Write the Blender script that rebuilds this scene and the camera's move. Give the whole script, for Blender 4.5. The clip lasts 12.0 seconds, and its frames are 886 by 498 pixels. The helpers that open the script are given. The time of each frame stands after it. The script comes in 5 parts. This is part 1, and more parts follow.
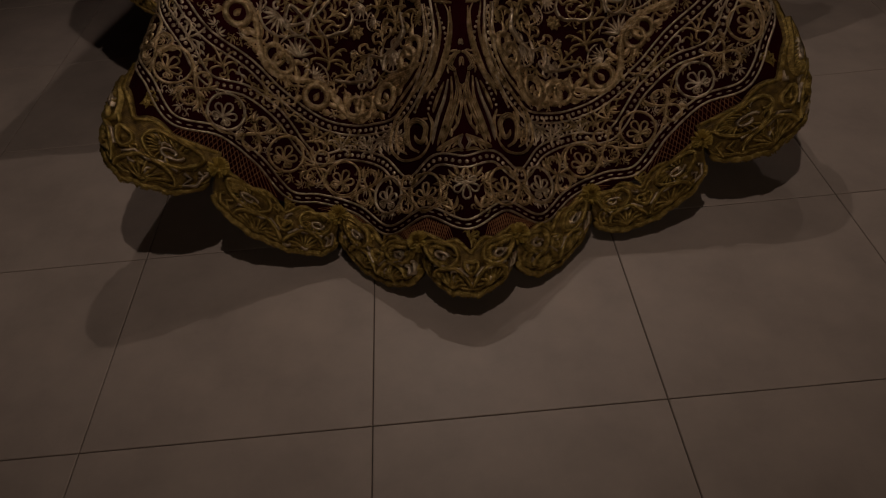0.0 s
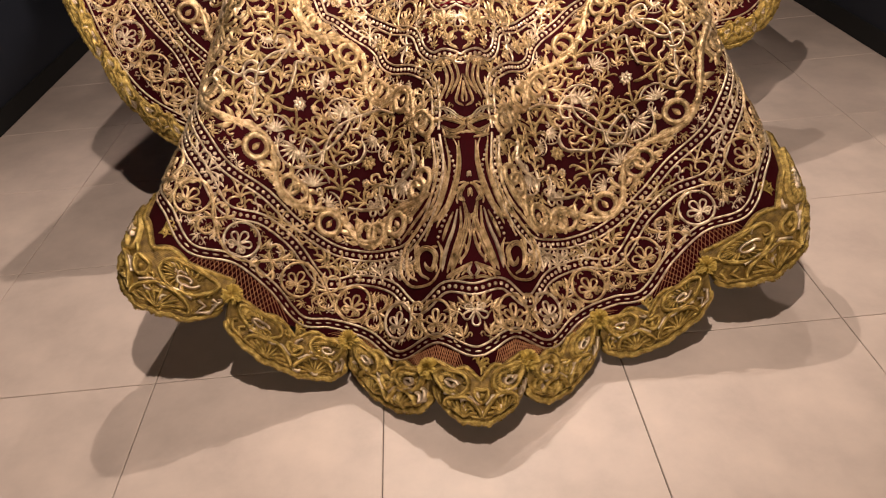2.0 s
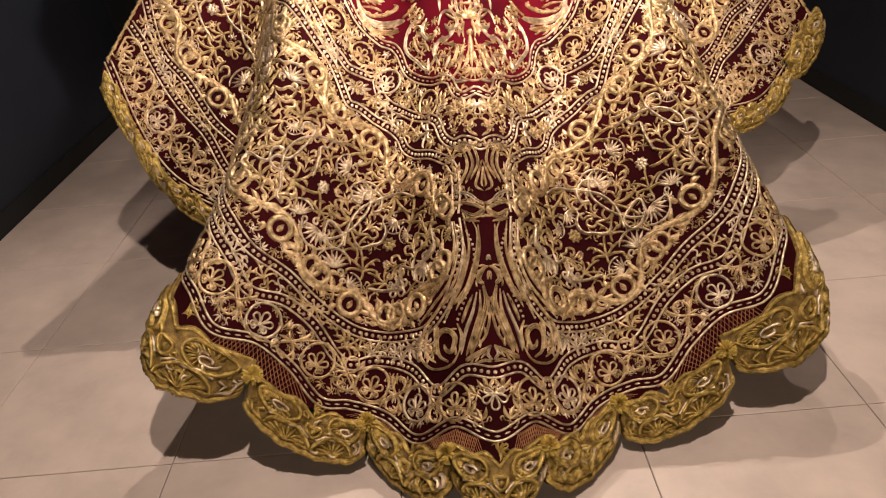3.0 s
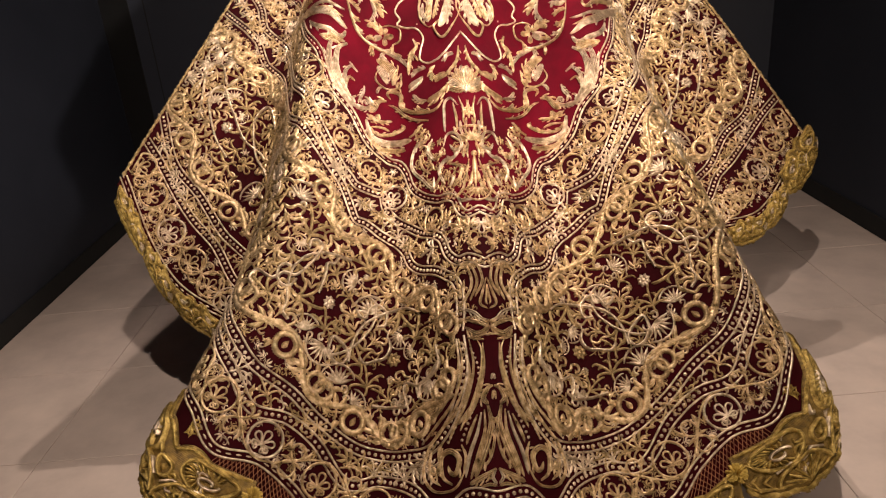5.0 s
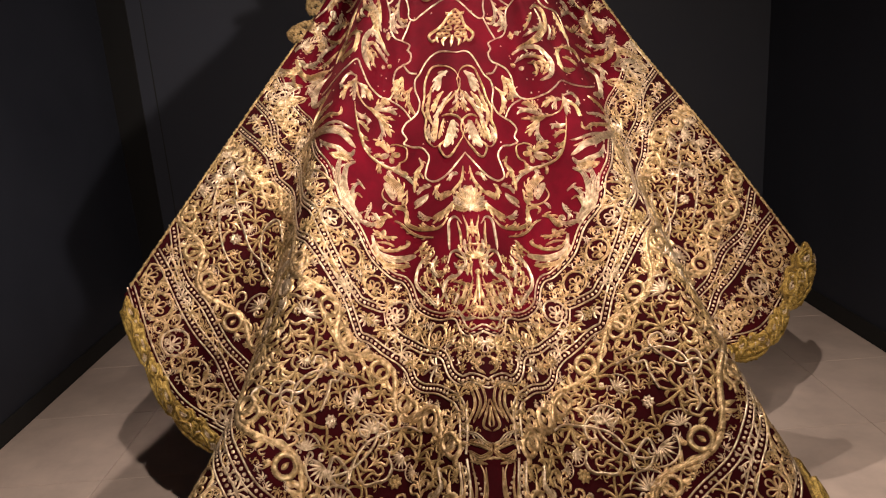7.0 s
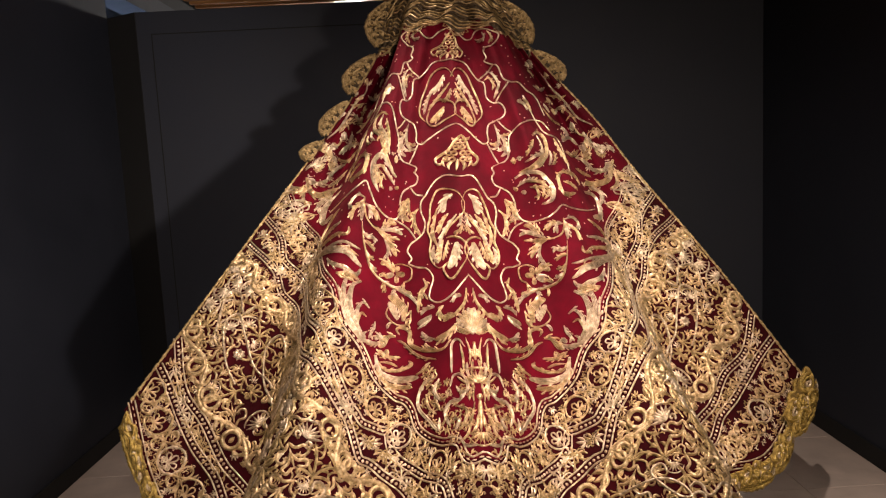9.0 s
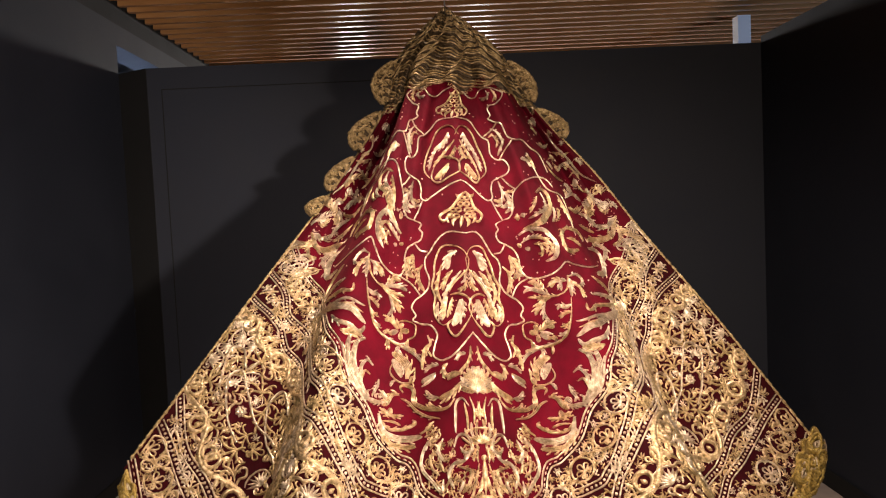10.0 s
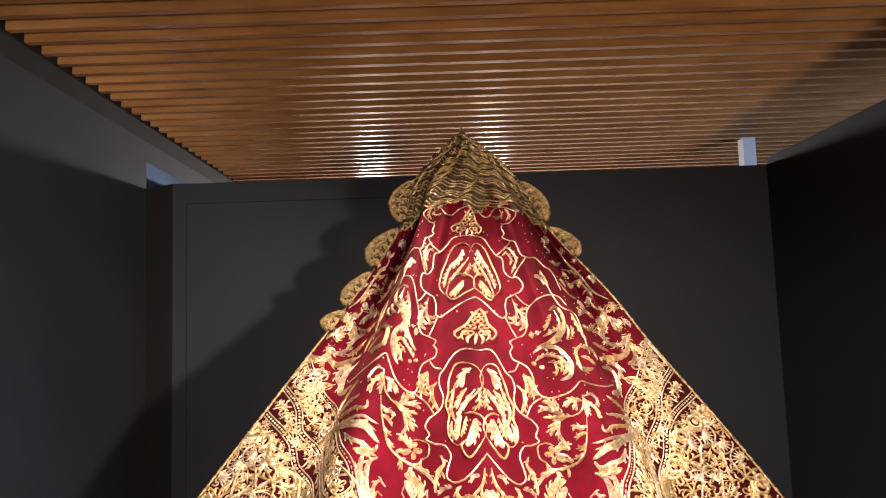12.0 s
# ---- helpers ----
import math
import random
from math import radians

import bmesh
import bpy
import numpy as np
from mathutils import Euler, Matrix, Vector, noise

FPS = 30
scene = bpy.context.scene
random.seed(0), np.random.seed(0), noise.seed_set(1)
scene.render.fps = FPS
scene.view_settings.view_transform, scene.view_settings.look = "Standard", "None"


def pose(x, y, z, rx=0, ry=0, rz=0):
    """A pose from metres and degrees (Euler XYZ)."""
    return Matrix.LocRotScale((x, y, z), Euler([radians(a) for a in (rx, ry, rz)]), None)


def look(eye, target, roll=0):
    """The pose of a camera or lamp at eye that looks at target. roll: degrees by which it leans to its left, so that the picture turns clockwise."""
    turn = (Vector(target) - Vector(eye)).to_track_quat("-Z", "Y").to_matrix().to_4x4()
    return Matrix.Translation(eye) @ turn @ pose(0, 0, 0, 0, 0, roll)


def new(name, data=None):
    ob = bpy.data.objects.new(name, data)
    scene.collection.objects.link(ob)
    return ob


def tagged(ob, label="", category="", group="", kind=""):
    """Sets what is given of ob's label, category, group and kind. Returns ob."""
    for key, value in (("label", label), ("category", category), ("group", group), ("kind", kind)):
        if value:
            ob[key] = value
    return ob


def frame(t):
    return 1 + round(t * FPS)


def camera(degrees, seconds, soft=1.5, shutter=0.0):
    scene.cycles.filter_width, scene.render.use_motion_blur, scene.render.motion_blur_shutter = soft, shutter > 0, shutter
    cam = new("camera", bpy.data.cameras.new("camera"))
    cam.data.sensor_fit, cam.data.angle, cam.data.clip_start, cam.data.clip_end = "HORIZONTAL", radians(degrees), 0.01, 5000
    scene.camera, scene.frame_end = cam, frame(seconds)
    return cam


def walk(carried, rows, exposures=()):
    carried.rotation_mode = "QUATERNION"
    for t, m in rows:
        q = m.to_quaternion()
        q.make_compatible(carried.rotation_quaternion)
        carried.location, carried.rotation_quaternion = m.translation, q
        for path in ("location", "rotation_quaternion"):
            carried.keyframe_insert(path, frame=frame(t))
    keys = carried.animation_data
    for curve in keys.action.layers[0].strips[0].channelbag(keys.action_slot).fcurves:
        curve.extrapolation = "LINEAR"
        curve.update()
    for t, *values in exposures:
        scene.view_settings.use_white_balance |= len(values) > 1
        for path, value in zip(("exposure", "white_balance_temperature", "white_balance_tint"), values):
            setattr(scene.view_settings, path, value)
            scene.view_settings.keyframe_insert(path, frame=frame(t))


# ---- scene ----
cam = camera(63.7, 12.0, 1.1)
PATH = [
    (0, (0.184, -0.811, 1.243), (0.172, 0.64, -0.133), -5.7),
    (0.5, (0.184, -0.807, 1.256), (0.176, 0.691, -0.069), -5.6),
    (1, (0.187, -0.802, 1.269), (0.183, 0.742, -0.001), -5.6),
    (1.5, (0.189, -0.802, 1.28), (0.19, 0.789, 0.068), -5.6),
    (2, (0.177, -0.794, 1.298), (0.18, 0.842, 0.146), -5.4),
    (2.5, (0.176, -0.794, 1.312), (0.16, 0.895, 0.241), -5.6),
    (3, (0.168, -0.792, 1.34), (0.148, 0.946, 0.352), -5.4),
    (3.5, (0.17, -0.79, 1.362), (0.15, 0.985, 0.441), -5.3),
    (5.5, (0.171, -0.775, 1.42), (0.172, 1.1, 0.724), -4.7),
    (6, (0.171, -0.772, 1.444), (0.179, 1.124, 0.809), -4.3),
    (6.5, (0.177, -0.772, 1.461), (0.187, 1.143, 0.886), -4.4),
    (7, (0.166, -0.775, 1.478), (0.178, 1.159, 0.968), -4.1),
    (9, (0.162, -0.796, 1.558), (0.189, 1.189, 1.318), -2.9),
    (9.5, (0.152, -0.803, 1.574), (0.181, 1.19, 1.404), -2.7),
    (10, (0.155, -0.802, 1.593), (0.183, 1.195, 1.485), -2.6),
    (10.5, (0.147, -0.807, 1.605), (0.175, 1.192, 1.57), -2.5),
    (11, (0.146, -0.823, 1.621), (0.168, 1.177, 1.658), -2.3),
    (11.5, (0.144, -0.845, 1.631), (0.161, 1.152, 1.74), -2.0),
    (12, (0.145, -0.842, 1.627), (0.151, 1.149, 1.823), -1.9),
]
EXPOSURES = [(0, -3.05), (0.5, -1.64), (1, -0.62), (1.4, 0.12), (2.0, 0.08), (3.5, -0.06), (6.0, -0.3), (9.0, -0.3), (9.6, -0.15), (10.5, 0.05), (12, 0.6)]
walk(cam, [(t, look(eye, target, roll)) for t, eye, target, roll in PATH], EXPOSURES)

# ---- world and lights ----
world = bpy.data.worlds.new("world")
scene.world = world
world.use_nodes = True
world.node_tree.nodes["Background"].inputs["Color"].default_value = (0.8, 0.85, 1.0, 1)
world.node_tree.nodes["Background"].inputs["Strength"].default_value = 0.02


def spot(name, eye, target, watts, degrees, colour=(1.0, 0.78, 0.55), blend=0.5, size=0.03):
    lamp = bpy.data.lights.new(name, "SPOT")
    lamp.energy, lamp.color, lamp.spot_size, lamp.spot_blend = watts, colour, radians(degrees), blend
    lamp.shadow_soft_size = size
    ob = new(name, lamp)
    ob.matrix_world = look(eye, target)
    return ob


def area(name, eye, target, watts, sx, sy, colour):
    lamp = bpy.data.lights.new(name, "AREA")
    lamp.shape, lamp.size, lamp.size_y, lamp.energy, lamp.color = "RECTANGLE", sx, sy, watts, colour
    ob = new(name, lamp)
    ob.matrix_world = look(eye, target)
    return ob


WARM = (1.0, 0.81, 0.68)
spot("spot_lamp_front", (0.25, -0.25, 2.93), (0.20, 1.60, 0.80), 300, 100, WARM, 0.7, 0.025)
spot("spot_lamp_front_narrow", (0.72, -0.15, 2.93), (0.42, 1.70, 1.16), 740, 50, WARM, 1.0, 0.025)
spot("spot_lamp_west_back", (0.15, 2.45, 2.93), (0.05, 0.3, 0.0), 190, 96, WARM, 0.7)
spot("spot_lamp_east_back", (1.4, 2.6, 2.93), (0.9, 0.5, 0.0), 80, 88, WARM, 0.7)
# the hall beyond and behind
area("far_lamp_a", (-0.69, 8.0, 2.75), (-0.69, 0, 2.55), 30, 0.3, 0.3, (1.0, 0.95, 0.9))
area("far_lamp_b", (0.83, 8.0, 2.75), (0.83, 0, 2.55), 30, 0.3, 0.3, (1.0, 0.95, 0.9))
area("hall_lamp", (1.9, -3.0, 0.95), (0.8, -0.5, 3.0), 85, 0.5, 0.5, (1.0, 0.80, 0.60))
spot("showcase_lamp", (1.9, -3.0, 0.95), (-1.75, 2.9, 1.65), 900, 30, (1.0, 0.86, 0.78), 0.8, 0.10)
area("far_hall_lamp", (0.6, 6.3, 0.9), (0.6, 9.0, 2.3), 115, 5.5, 0.6, (1.0, 0.84, 0.74))
area("daylight_west", (-3.0, 6.6, 2.6), (-4.2, 5.2, 2.3), 90, 0.8, 0.8, (0.45, 0.62, 1.0))
area("daylight_east", (4.6, 2.6, 2.5), (2.7, 4.8, 2.8), 30, 0.8, 0.8, (0.55, 0.7, 1.0))


# ---- materials ----
def material(name, colour, rough=0.6, metal=0.0):
    m = bpy.data.materials.new(name)
    m.use_nodes = True
    b = m.node_tree.nodes["Principled BSDF"]
    b.inputs["Base Color"].default_value = (*colour, 1)
    b.inputs["Roughness"].default_value, b.inputs["Metallic"].default_value = rough, metal
    return m


def node(m, kind, **values):
    n = m.node_tree.nodes.new(kind)
    for k, v in values.items():
        if k in n.inputs.keys():
            n.inputs[k].default_value = v
    return n


def wire(m, a, b):
    m.node_tree.links.new(a, b)


def ramp(m, source, stops):
    n = m.node_tree.nodes.new("ShaderNodeValToRGB")
    while len(n.color_ramp.elements) < len(stops):
        n.color_ramp.elements.new(0.5)
    for e, (p, c) in zip(n.color_ramp.elements, stops):
        e.position, e.color = p, (*c, 1)
    wire(m, source, n.inputs["Fac"])
    return n


def textured(name, stops, scale, rough, metal=0.0, bump=0.2, bump_scale=None, distance=0.002, detail=6, stretch=(1, 1, 1), rough_var=0.1):
    """Noise at two scales through a colour ramp, uneven gloss and fine relief."""
    m = material(name, stops[0][1], rough, metal)
    b = m.node_tree.nodes["Principled BSDF"]
    co = m.node_tree.nodes.new("ShaderNodeTexCoord")
    mp = m.node_tree.nodes.new("ShaderNodeMapping")
    mp.inputs["Scale"].default_value = stretch
    wire(m, co.outputs["Object"], mp.inputs["Vector"])
    big = node(m, "ShaderNodeTexNoise", Scale=scale, Detail=detail, Roughness=0.6)
    wire(m, mp.outputs["Vector"], big.inputs["Vector"])
    wire(m, ramp(m, big.outputs["Fac"], stops).outputs["Color"], b.inputs["Base Color"])
    fine = node(m, "ShaderNodeTexNoise", Scale=bump_scale or scale * 12, Detail=4)
    wire(m, mp.outputs["Vector"], fine.inputs["Vector"])
    bp = node(m, "ShaderNodeBump", Strength=bump, Distance=distance)
    wire(m, fine.outputs["Fac"], bp.inputs["Height"])
    wire(m, bp.outputs["Normal"], b.inputs["Normal"])
    mr = node(m, "ShaderNodeMapRange")
    mr.inputs["To Min"].default_value, mr.inputs["To Max"].default_value = rough - rough_var, rough + rough_var
    wire(m, big.outputs["Fac"], mr.inputs["Value"])
    wire(m, mr.outputs["Result"], b.inputs["Roughness"])
    return m


TILE = textured("beige_porcelain", [(0.3, (0.42, 0.352, 0.315)), (0.5, (0.50, 0.42, 0.375)), (0.7, (0.57, 0.475, 0.42))], 5.0, 0.42, bump=0.05, bump_scale=90)
GROUT = textured("dark_grout", [(0.3, (0.09, 0.075, 0.068)), (0.7, (0.14, 0.115, 0.10))], 20, 0.9)
WALL = textured("charcoal_paint", [(0.3, (0.0078, 0.0104, 0.0195)), (0.7, (0.0102, 0.0132, 0.0240))], 2.5, 0.75, bump=0.15, bump_scale=160)
BLACK = textured("flat_black", [(0.3, (0.0022, 0.0022, 0.0024)), (0.7, (0.0038, 0.0038, 0.0040))], 4, 0.85)
WHITE = textured("white_paint", [(0.3, (0.74, 0.76, 0.8)), (0.7, (0.8, 0.82, 0.84))], 3, 0.6, bump=0.05)
PEACH = textured("pale_warm_paint", [(0.3, (0.70, 0.58, 0.52)), (0.7, (0.76, 0.64, 0.57))], 2.0, 0.6, bump=0.05)
WOOD = textured("varnished_slat_wood", [(0.25, (0.22, 0.10, 0.038)), (0.5, (0.34, 0.165, 0.062)), (0.75, (0.45, 0.23, 0.09))], 2.2, 0.21, bump=0.05, stretch=(1, 6, 6), rough_var=0.05)


def velvet(name, stops):
    m = textured(name, [(0.3 + 0.2 * i, c) for i, c in enumerate(stops)], 6, 0.85, bump=0.25, bump_scale=500, distance=0.001)
    b = m.node_tree.nodes["Principled BSDF"]
    b.inputs["Sheen Weight"].default_value = 0.03
    b.inputs["Specular IOR Level"].default_value = 0.06
    b.inputs["Sheen Tint"].default_value = (0.9, 0.12, 0.16, 1)
    b.inputs["Sheen Roughness"].default_value = 0.35
    return m


VELVET = velvet("crimson_velvet", ((0.034, 0.0005, 0.0030), (0.057, 0.0008, 0.0050), (0.086, 0.0013, 0.0072)))
# same velvet recipe in a darker red, from the upper edge band to the hem
VELVET_DARK = velvet("border_velvet", ((0.013, 0.0005, 0.0013), (0.019, 0.0007, 0.0018), (0.027, 0.0010, 0.0026)))


# ---- mesh helpers ----
def mesh_of(name, verts, faces, mat, smooth=False):
    me = bpy.data.meshes.new(name)
    me.from_pydata([tuple(v) for v in verts], [], [tuple(f) for f in faces])
    me.materials.append(mat)
    if smooth:
        me.polygons.foreach_set("use_smooth", [True] * len(me.polygons))
    me.update()
    return me


def part(name, bm, mat, parent=None, label="", smooth=False):
    """One mesh object from a bmesh, or from (verts, faces), under its thing."""
    if isinstance(bm, tuple):
        me = mesh_of(name, bm[0], bm[1], mat, smooth)
    else:
        me = bpy.data.meshes.new(name)
        bm.to_mesh(me)
        bm.free()
        me.materials.append(mat)
        if smooth:
            me.polygons.foreach_set("use_smooth", [True] * len(me.polygons))
    ob = new(name, me)
    if parent:
        ob.parent = parent
    if label:
        tagged(ob, label)
    return ob


def box(x0, x1, y0, y1, z0, z1, bevel=0.0):
    bm = bmesh.new()
    bmesh.ops.create_cube(bm, size=1)
    for v in bm.verts:
        v.co = Vector(((x0 + x1) / 2 + v.co.x * (x1 - x0), (y0 + y1) / 2 + v.co.y * (y1 - y0), (z0 + z1) / 2 + v.co.z * (z1 - z0)))
    if bevel:
        bmesh.ops.bevel(bm, geom=bm.edges[:], offset=bevel, segments=1, affect="EDGES")
    return bm


def setting(name, bm, mat, label, category):
    return tagged(part(name, bm, mat), label, category, "", "structure")


# ---- the room ----
XL, XR, YB, TOP = -1.78, 2.25, 3.66, 2.545
floor = setting("floor", box(-7, 8, -7, 11, -0.2, -0.004), GROUT, "beige porcelain tiled museum floor with thin dark joints", "floor")
setting("wall_west", box(XL - 0.2, XL, -6, 3.79, 0, 2.86), WALL, "tall charcoal painted wall beside the mantle", "wall")
setting("wall_west_lintel", box(XL - 0.2, XL, 3.79, 9, 2.725, 2.86), WALL, "charcoal lintel over a passage", "wall")
setting("wall_west_far", box(XL - 0.2, XL, 6.4, 9, 0, 2.725), WALL, "charcoal wall beyond the passage", "wall")
setting("ceiling_gap", box(XL - 0.25, XL - 0.05, -6, 9, 2.86, 3.3), BLACK, "black recess between wall and slatted ceiling", "wall")
setting("wall_east", box(XR, XR + 0.15, -6, 3.66, 0, 2.585), WALL, "charcoal painted partition beside the mantle", "wall")
bm = bmesh.new()
plan = [(-1.557, YB), (XR + 0.15, YB), (XR + 0.15, YB + 0.2), (-1.9, YB + 0.2), (-1.79, 3.80)]
low = [bm.verts.new((x, y, 0)) for x, y in plan]
high = [bm.verts.new((x, y, TOP)) for x, y in plan]
bm.faces.new(low[::-1]), bm.faces.new(high)
for i in range(len(plan)):
    j = (i + 1) % len(plan)
    bm.faces.new((low[i], low[j], high[j], high[i]))
bmesh.ops.recalc_face_normals(bm, faces=bm.faces[:])
setting("wall_north", bm, WALL, "charcoal painted display partition behind the mantle", "wall")
# thin sheet over the angled return: the recess's shade laid on as black
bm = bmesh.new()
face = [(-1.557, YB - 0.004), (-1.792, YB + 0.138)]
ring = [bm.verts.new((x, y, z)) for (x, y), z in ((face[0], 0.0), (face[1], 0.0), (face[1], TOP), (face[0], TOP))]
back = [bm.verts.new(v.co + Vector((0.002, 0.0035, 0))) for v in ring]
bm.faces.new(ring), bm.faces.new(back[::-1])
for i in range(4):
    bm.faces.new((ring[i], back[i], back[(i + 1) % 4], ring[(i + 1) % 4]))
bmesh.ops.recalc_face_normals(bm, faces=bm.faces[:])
setting("shade_return", bm, BLACK, "black sheet for the shade on the partition's end return", "trim")
setting("wall_south", box(-7, 8, -6.2, -6, 0, 3.3), WALL, "plain charcoal wall closing the hall", "wall")
setting("wall_far_north", box(-7, 8, 9, 9.2, 0, 3.3), PEACH, "pale warm wall of the lit hall beyond", "wall")
setting("wall_far_east", box(6.8, 7, -6, 9, 0, 3.3), WALL, "plain wall of the hall beyond", "wall")
setting("wall_far_west", box(-4.4, -4.2, -6, 9, 0, 3.3), WHITE, "white wall of the day-lit passage", "wall")
setting("ceiling", box(-7, 8, -6.2, 9.2, 3.3, 3.5), BLACK, "black void above the slatted ceiling", "ceiling")
setting("baseboard_west", box(XL, XL + 0.012, -6, 3.78, 0, 0.095, 0.003), BLACK, "black skirting along the wall", "skirting")
setting("baseboard_east", box(XR - 0.012, XR, -6, 3.64, 0, 0.095, 0.003), BLACK, "black skirting along the partition", "skirting")
setting("baseboard_north", box(-1.55, XR - 0.02, YB - 0.012, YB, 0, 0.095, 0.003), BLACK, "black skirting along the partition", "skirting")
pillar = setting("pillar", box(2.60, 2.70, 4.78, 4.88, 0, 3.0), WHITE, "white painted pillar in day light beyond the partition", "pillar")

setting("trim_door_side", box(-1.470, -1.464, YB - 0.0015, YB, 0.1, 2.41), BLACK, "thin dark joint of a flush door panel", "joint")
setting("trim_door_top", box(-1.470, 0.1, YB - 0.0015, YB, 2.41, 2.416), BLACK, "thin dark joint of a flush door panel", "joint")

bm = bmesh.new()
y = -5.9
while y < 8.9:
    one = bmesh.ops.create_cube(bm, size=1)
    for v in one["verts"]:
        v.co = Vector((1.1 + v.co.x * 5.8, y + v.co.y * 0.04, 3.055 + v.co.z * 0.11))
    y += 0.1465
ceiling_slats = setting("ceiling_slats", bm, WOOD, "brown varnished wooden slat ceiling", "ceiling")

# ---- the drape of the mantle: fold lines from the neck to the hem ----
KNOTS = (0.0, 0.08, 0.2, 0.4, 0.6, 0.8, 1.0)
FOLDS = {
    -1.0: [(0.262, 2.71, 2.562), (0.06, 2.70, 2.38), (-0.03, 2.66, 2.12), (-0.29, 2.50, 1.72), (-0.47, 2.25, 1.45), (-0.68, 1.86, 1.12), (-0.906, 1.468, 0.77)],
    -0.8: [(0.262, 2.70, 2.562), (0.09, 2.67, 2.38), (0.00, 2.62, 2.11), (-0.23, 2.46, 1.71), (-0.39, 2.16, 1.37), (-0.56, 1.72, 0.99), (-0.74, 1.31, 0.44)],
    -0.6: [(0.263, 2.69, 2.562), (0.13, 2.64, 2.38), (0.03, 2.60, 2.10), (-0.18, 2.43, 1.68), (-0.30, 2.10, 1.30), (-0.38, 1.68, 0.92), (-0.50, 1.15, 0.24)],
    -0.4: [(0.264, 2.68, 2.562), (0.17, 2.60, 2.38), (0.07, 2.50, 2.12), (-0.03, 2.10, 1.68), (-0.19, 1.57, 1.19), (-0.27, 1.05, 0.76), (-0.56, 0.585, 0.34)],
    -0.2: [(0.265, 2.67, 2.562), (0.22, 2.59, 2.38), (0.15, 2.50, 2.10), (0.06, 2.10, 1.62), (0.04, 1.68, 1.13), (0.00, 1.08, 0.53), (-0.10, 0.47, 0.03)],
    0.0: [(0.267, 2.66, 2.562), (0.275, 2.56, 2.38), (0.28, 2.45, 2.05), (0.282, 2.02, 1.58), (0.272, 1.40, 1.05), (0.268, 0.87, 0.60), (0.225, 0.25, 0.06)],
    0.2: [(0.269, 2.67, 2.562), (0.33, 2.59, 2.38), (0.40, 2.50, 2.08), (0.50, 2.10, 1.60), (0.50, 1.68, 1.10), (0.53, 1.08, 0.50), (0.56, 0.46, 0.03)],
    0.4: [(0.270, 2.68, 2.562), (0.38, 2.60, 2.38), (0.50, 2.45, 2.10), (0.63, 2.04, 1.55), (0.74, 1.55, 1.10), (0.86, 1.12, 0.74), (1.085, 0.66, 0.238)],
    0.6: [(0.271, 2.69, 2.562), (0.42, 2.64, 2.38), (0.57, 2.58, 2.10), (0.77, 2.42, 1.66), (0.88, 2.15, 1.27), (0.98, 1.85, 0.88), (1.08, 1.40, 0.36)],
    0.8: [(0.272, 2.70, 2.562), (0.46, 2.67, 2.38), (0.61, 2.62, 2.10), (0.84, 2.46, 1.70), (0.99, 2.26, 1.37), (1.15, 1.98, 0.96), (1.33, 1.55, 0.42)],
    1.0: [(0.273, 2.71, 2.562), (0.49, 2.70, 2.38), (0.64, 2.66, 2.11), (0.93, 2.53, 1.73), (1.09, 2.40, 1.47), (1.325, 2.10, 1.08), (1.58, 1.78, 0.62)],
}


def spline(knots, values, at):
    """Cubic through values (n, ...) at the knots, with slopes by finite differences."""
    k, v = np.asarray(knots, float), np.asarray(values, float)
    d = np.diff(v, axis=0) / np.diff(k).reshape(-1, *[1] * (v.ndim - 1))
    m = np.concatenate([d[:1], (d[1:] + d[:-1]) / 2, d[-1:]])
    at = np.clip(at, k[0], k[-1])
    i = np.clip(np.searchsorted(k, at, side="right") - 1, 0, len(k) - 2)
    h = (k[i + 1] - k[i]).reshape(-1, *[1] * (v.ndim - 1))
    u = ((at - k[i]) / (k[i + 1] - k[i])).reshape(-1, *[1] * (v.ndim - 1))
    return (2 * u**3 - 3 * u**2 + 1) * v[i] + (u**3 - 2 * u**2 + u) * h * m[i] + (3 * u**2 - 2 * u**3) * v[i + 1] + (u**3 - u**2) * h * m[i + 1]


NS, NR = 361, 301
SS, RR = np.linspace(-1, 1, NS), np.linspace(0, 1, NR)
lines = np.array([spline(KNOTS, FOLDS[k], RR) for k in sorted(FOLDS)])
GRID = spline(sorted(FOLDS), lines, SS)
# soft pleats that run down from the neck and die out over the border
sway = np.sin(SS * 27.0 + 0.6)[:, None] * 0.6 + np.sin(SS * 41.0 + 2.0)[:, None] * 0.4
fade = (np.clip((RR - 0.10) / 0.12, 0, 1) * np.clip((0.66 - RR) / 0.25, 0, 1))[None, :]
GRID[:, :, 1] -= 0.030 * sway * fade
# deep valleys beside the middle pleat and inside the front edges
for at, wide, deep, first, last in ((-0.135, 0.034, 0.040, 0.16, 0.56), (0.445, 0.042, 0.075, 0.22, 0.66), (-0.57, 0.085, 0.16, 0.12, 0.60), (0.13, 0.03, 0.016, 0.16, 0.50)):
    GRID[:, :, 1] += deep * np.exp(-(((SS - at) / wide) ** 2))[:, None] * (np.clip((RR - first) / 0.1, 0, 1) * np.clip((last - RR) / 0.15, 0, 1))[None, :]
du, dv = np.gradient(GRID, axis=0), np.gradient(GRID, axis=1)
NORM = np.cross(du, dv)
NORM /= np.linalg.norm(NORM, axis=2, keepdims=True) + 1e-9
if NORM[NS // 2, NR // 2] @ np.array((0, -1, 1)) < 0:
    NORM = -NORM
# ---- drape done ----


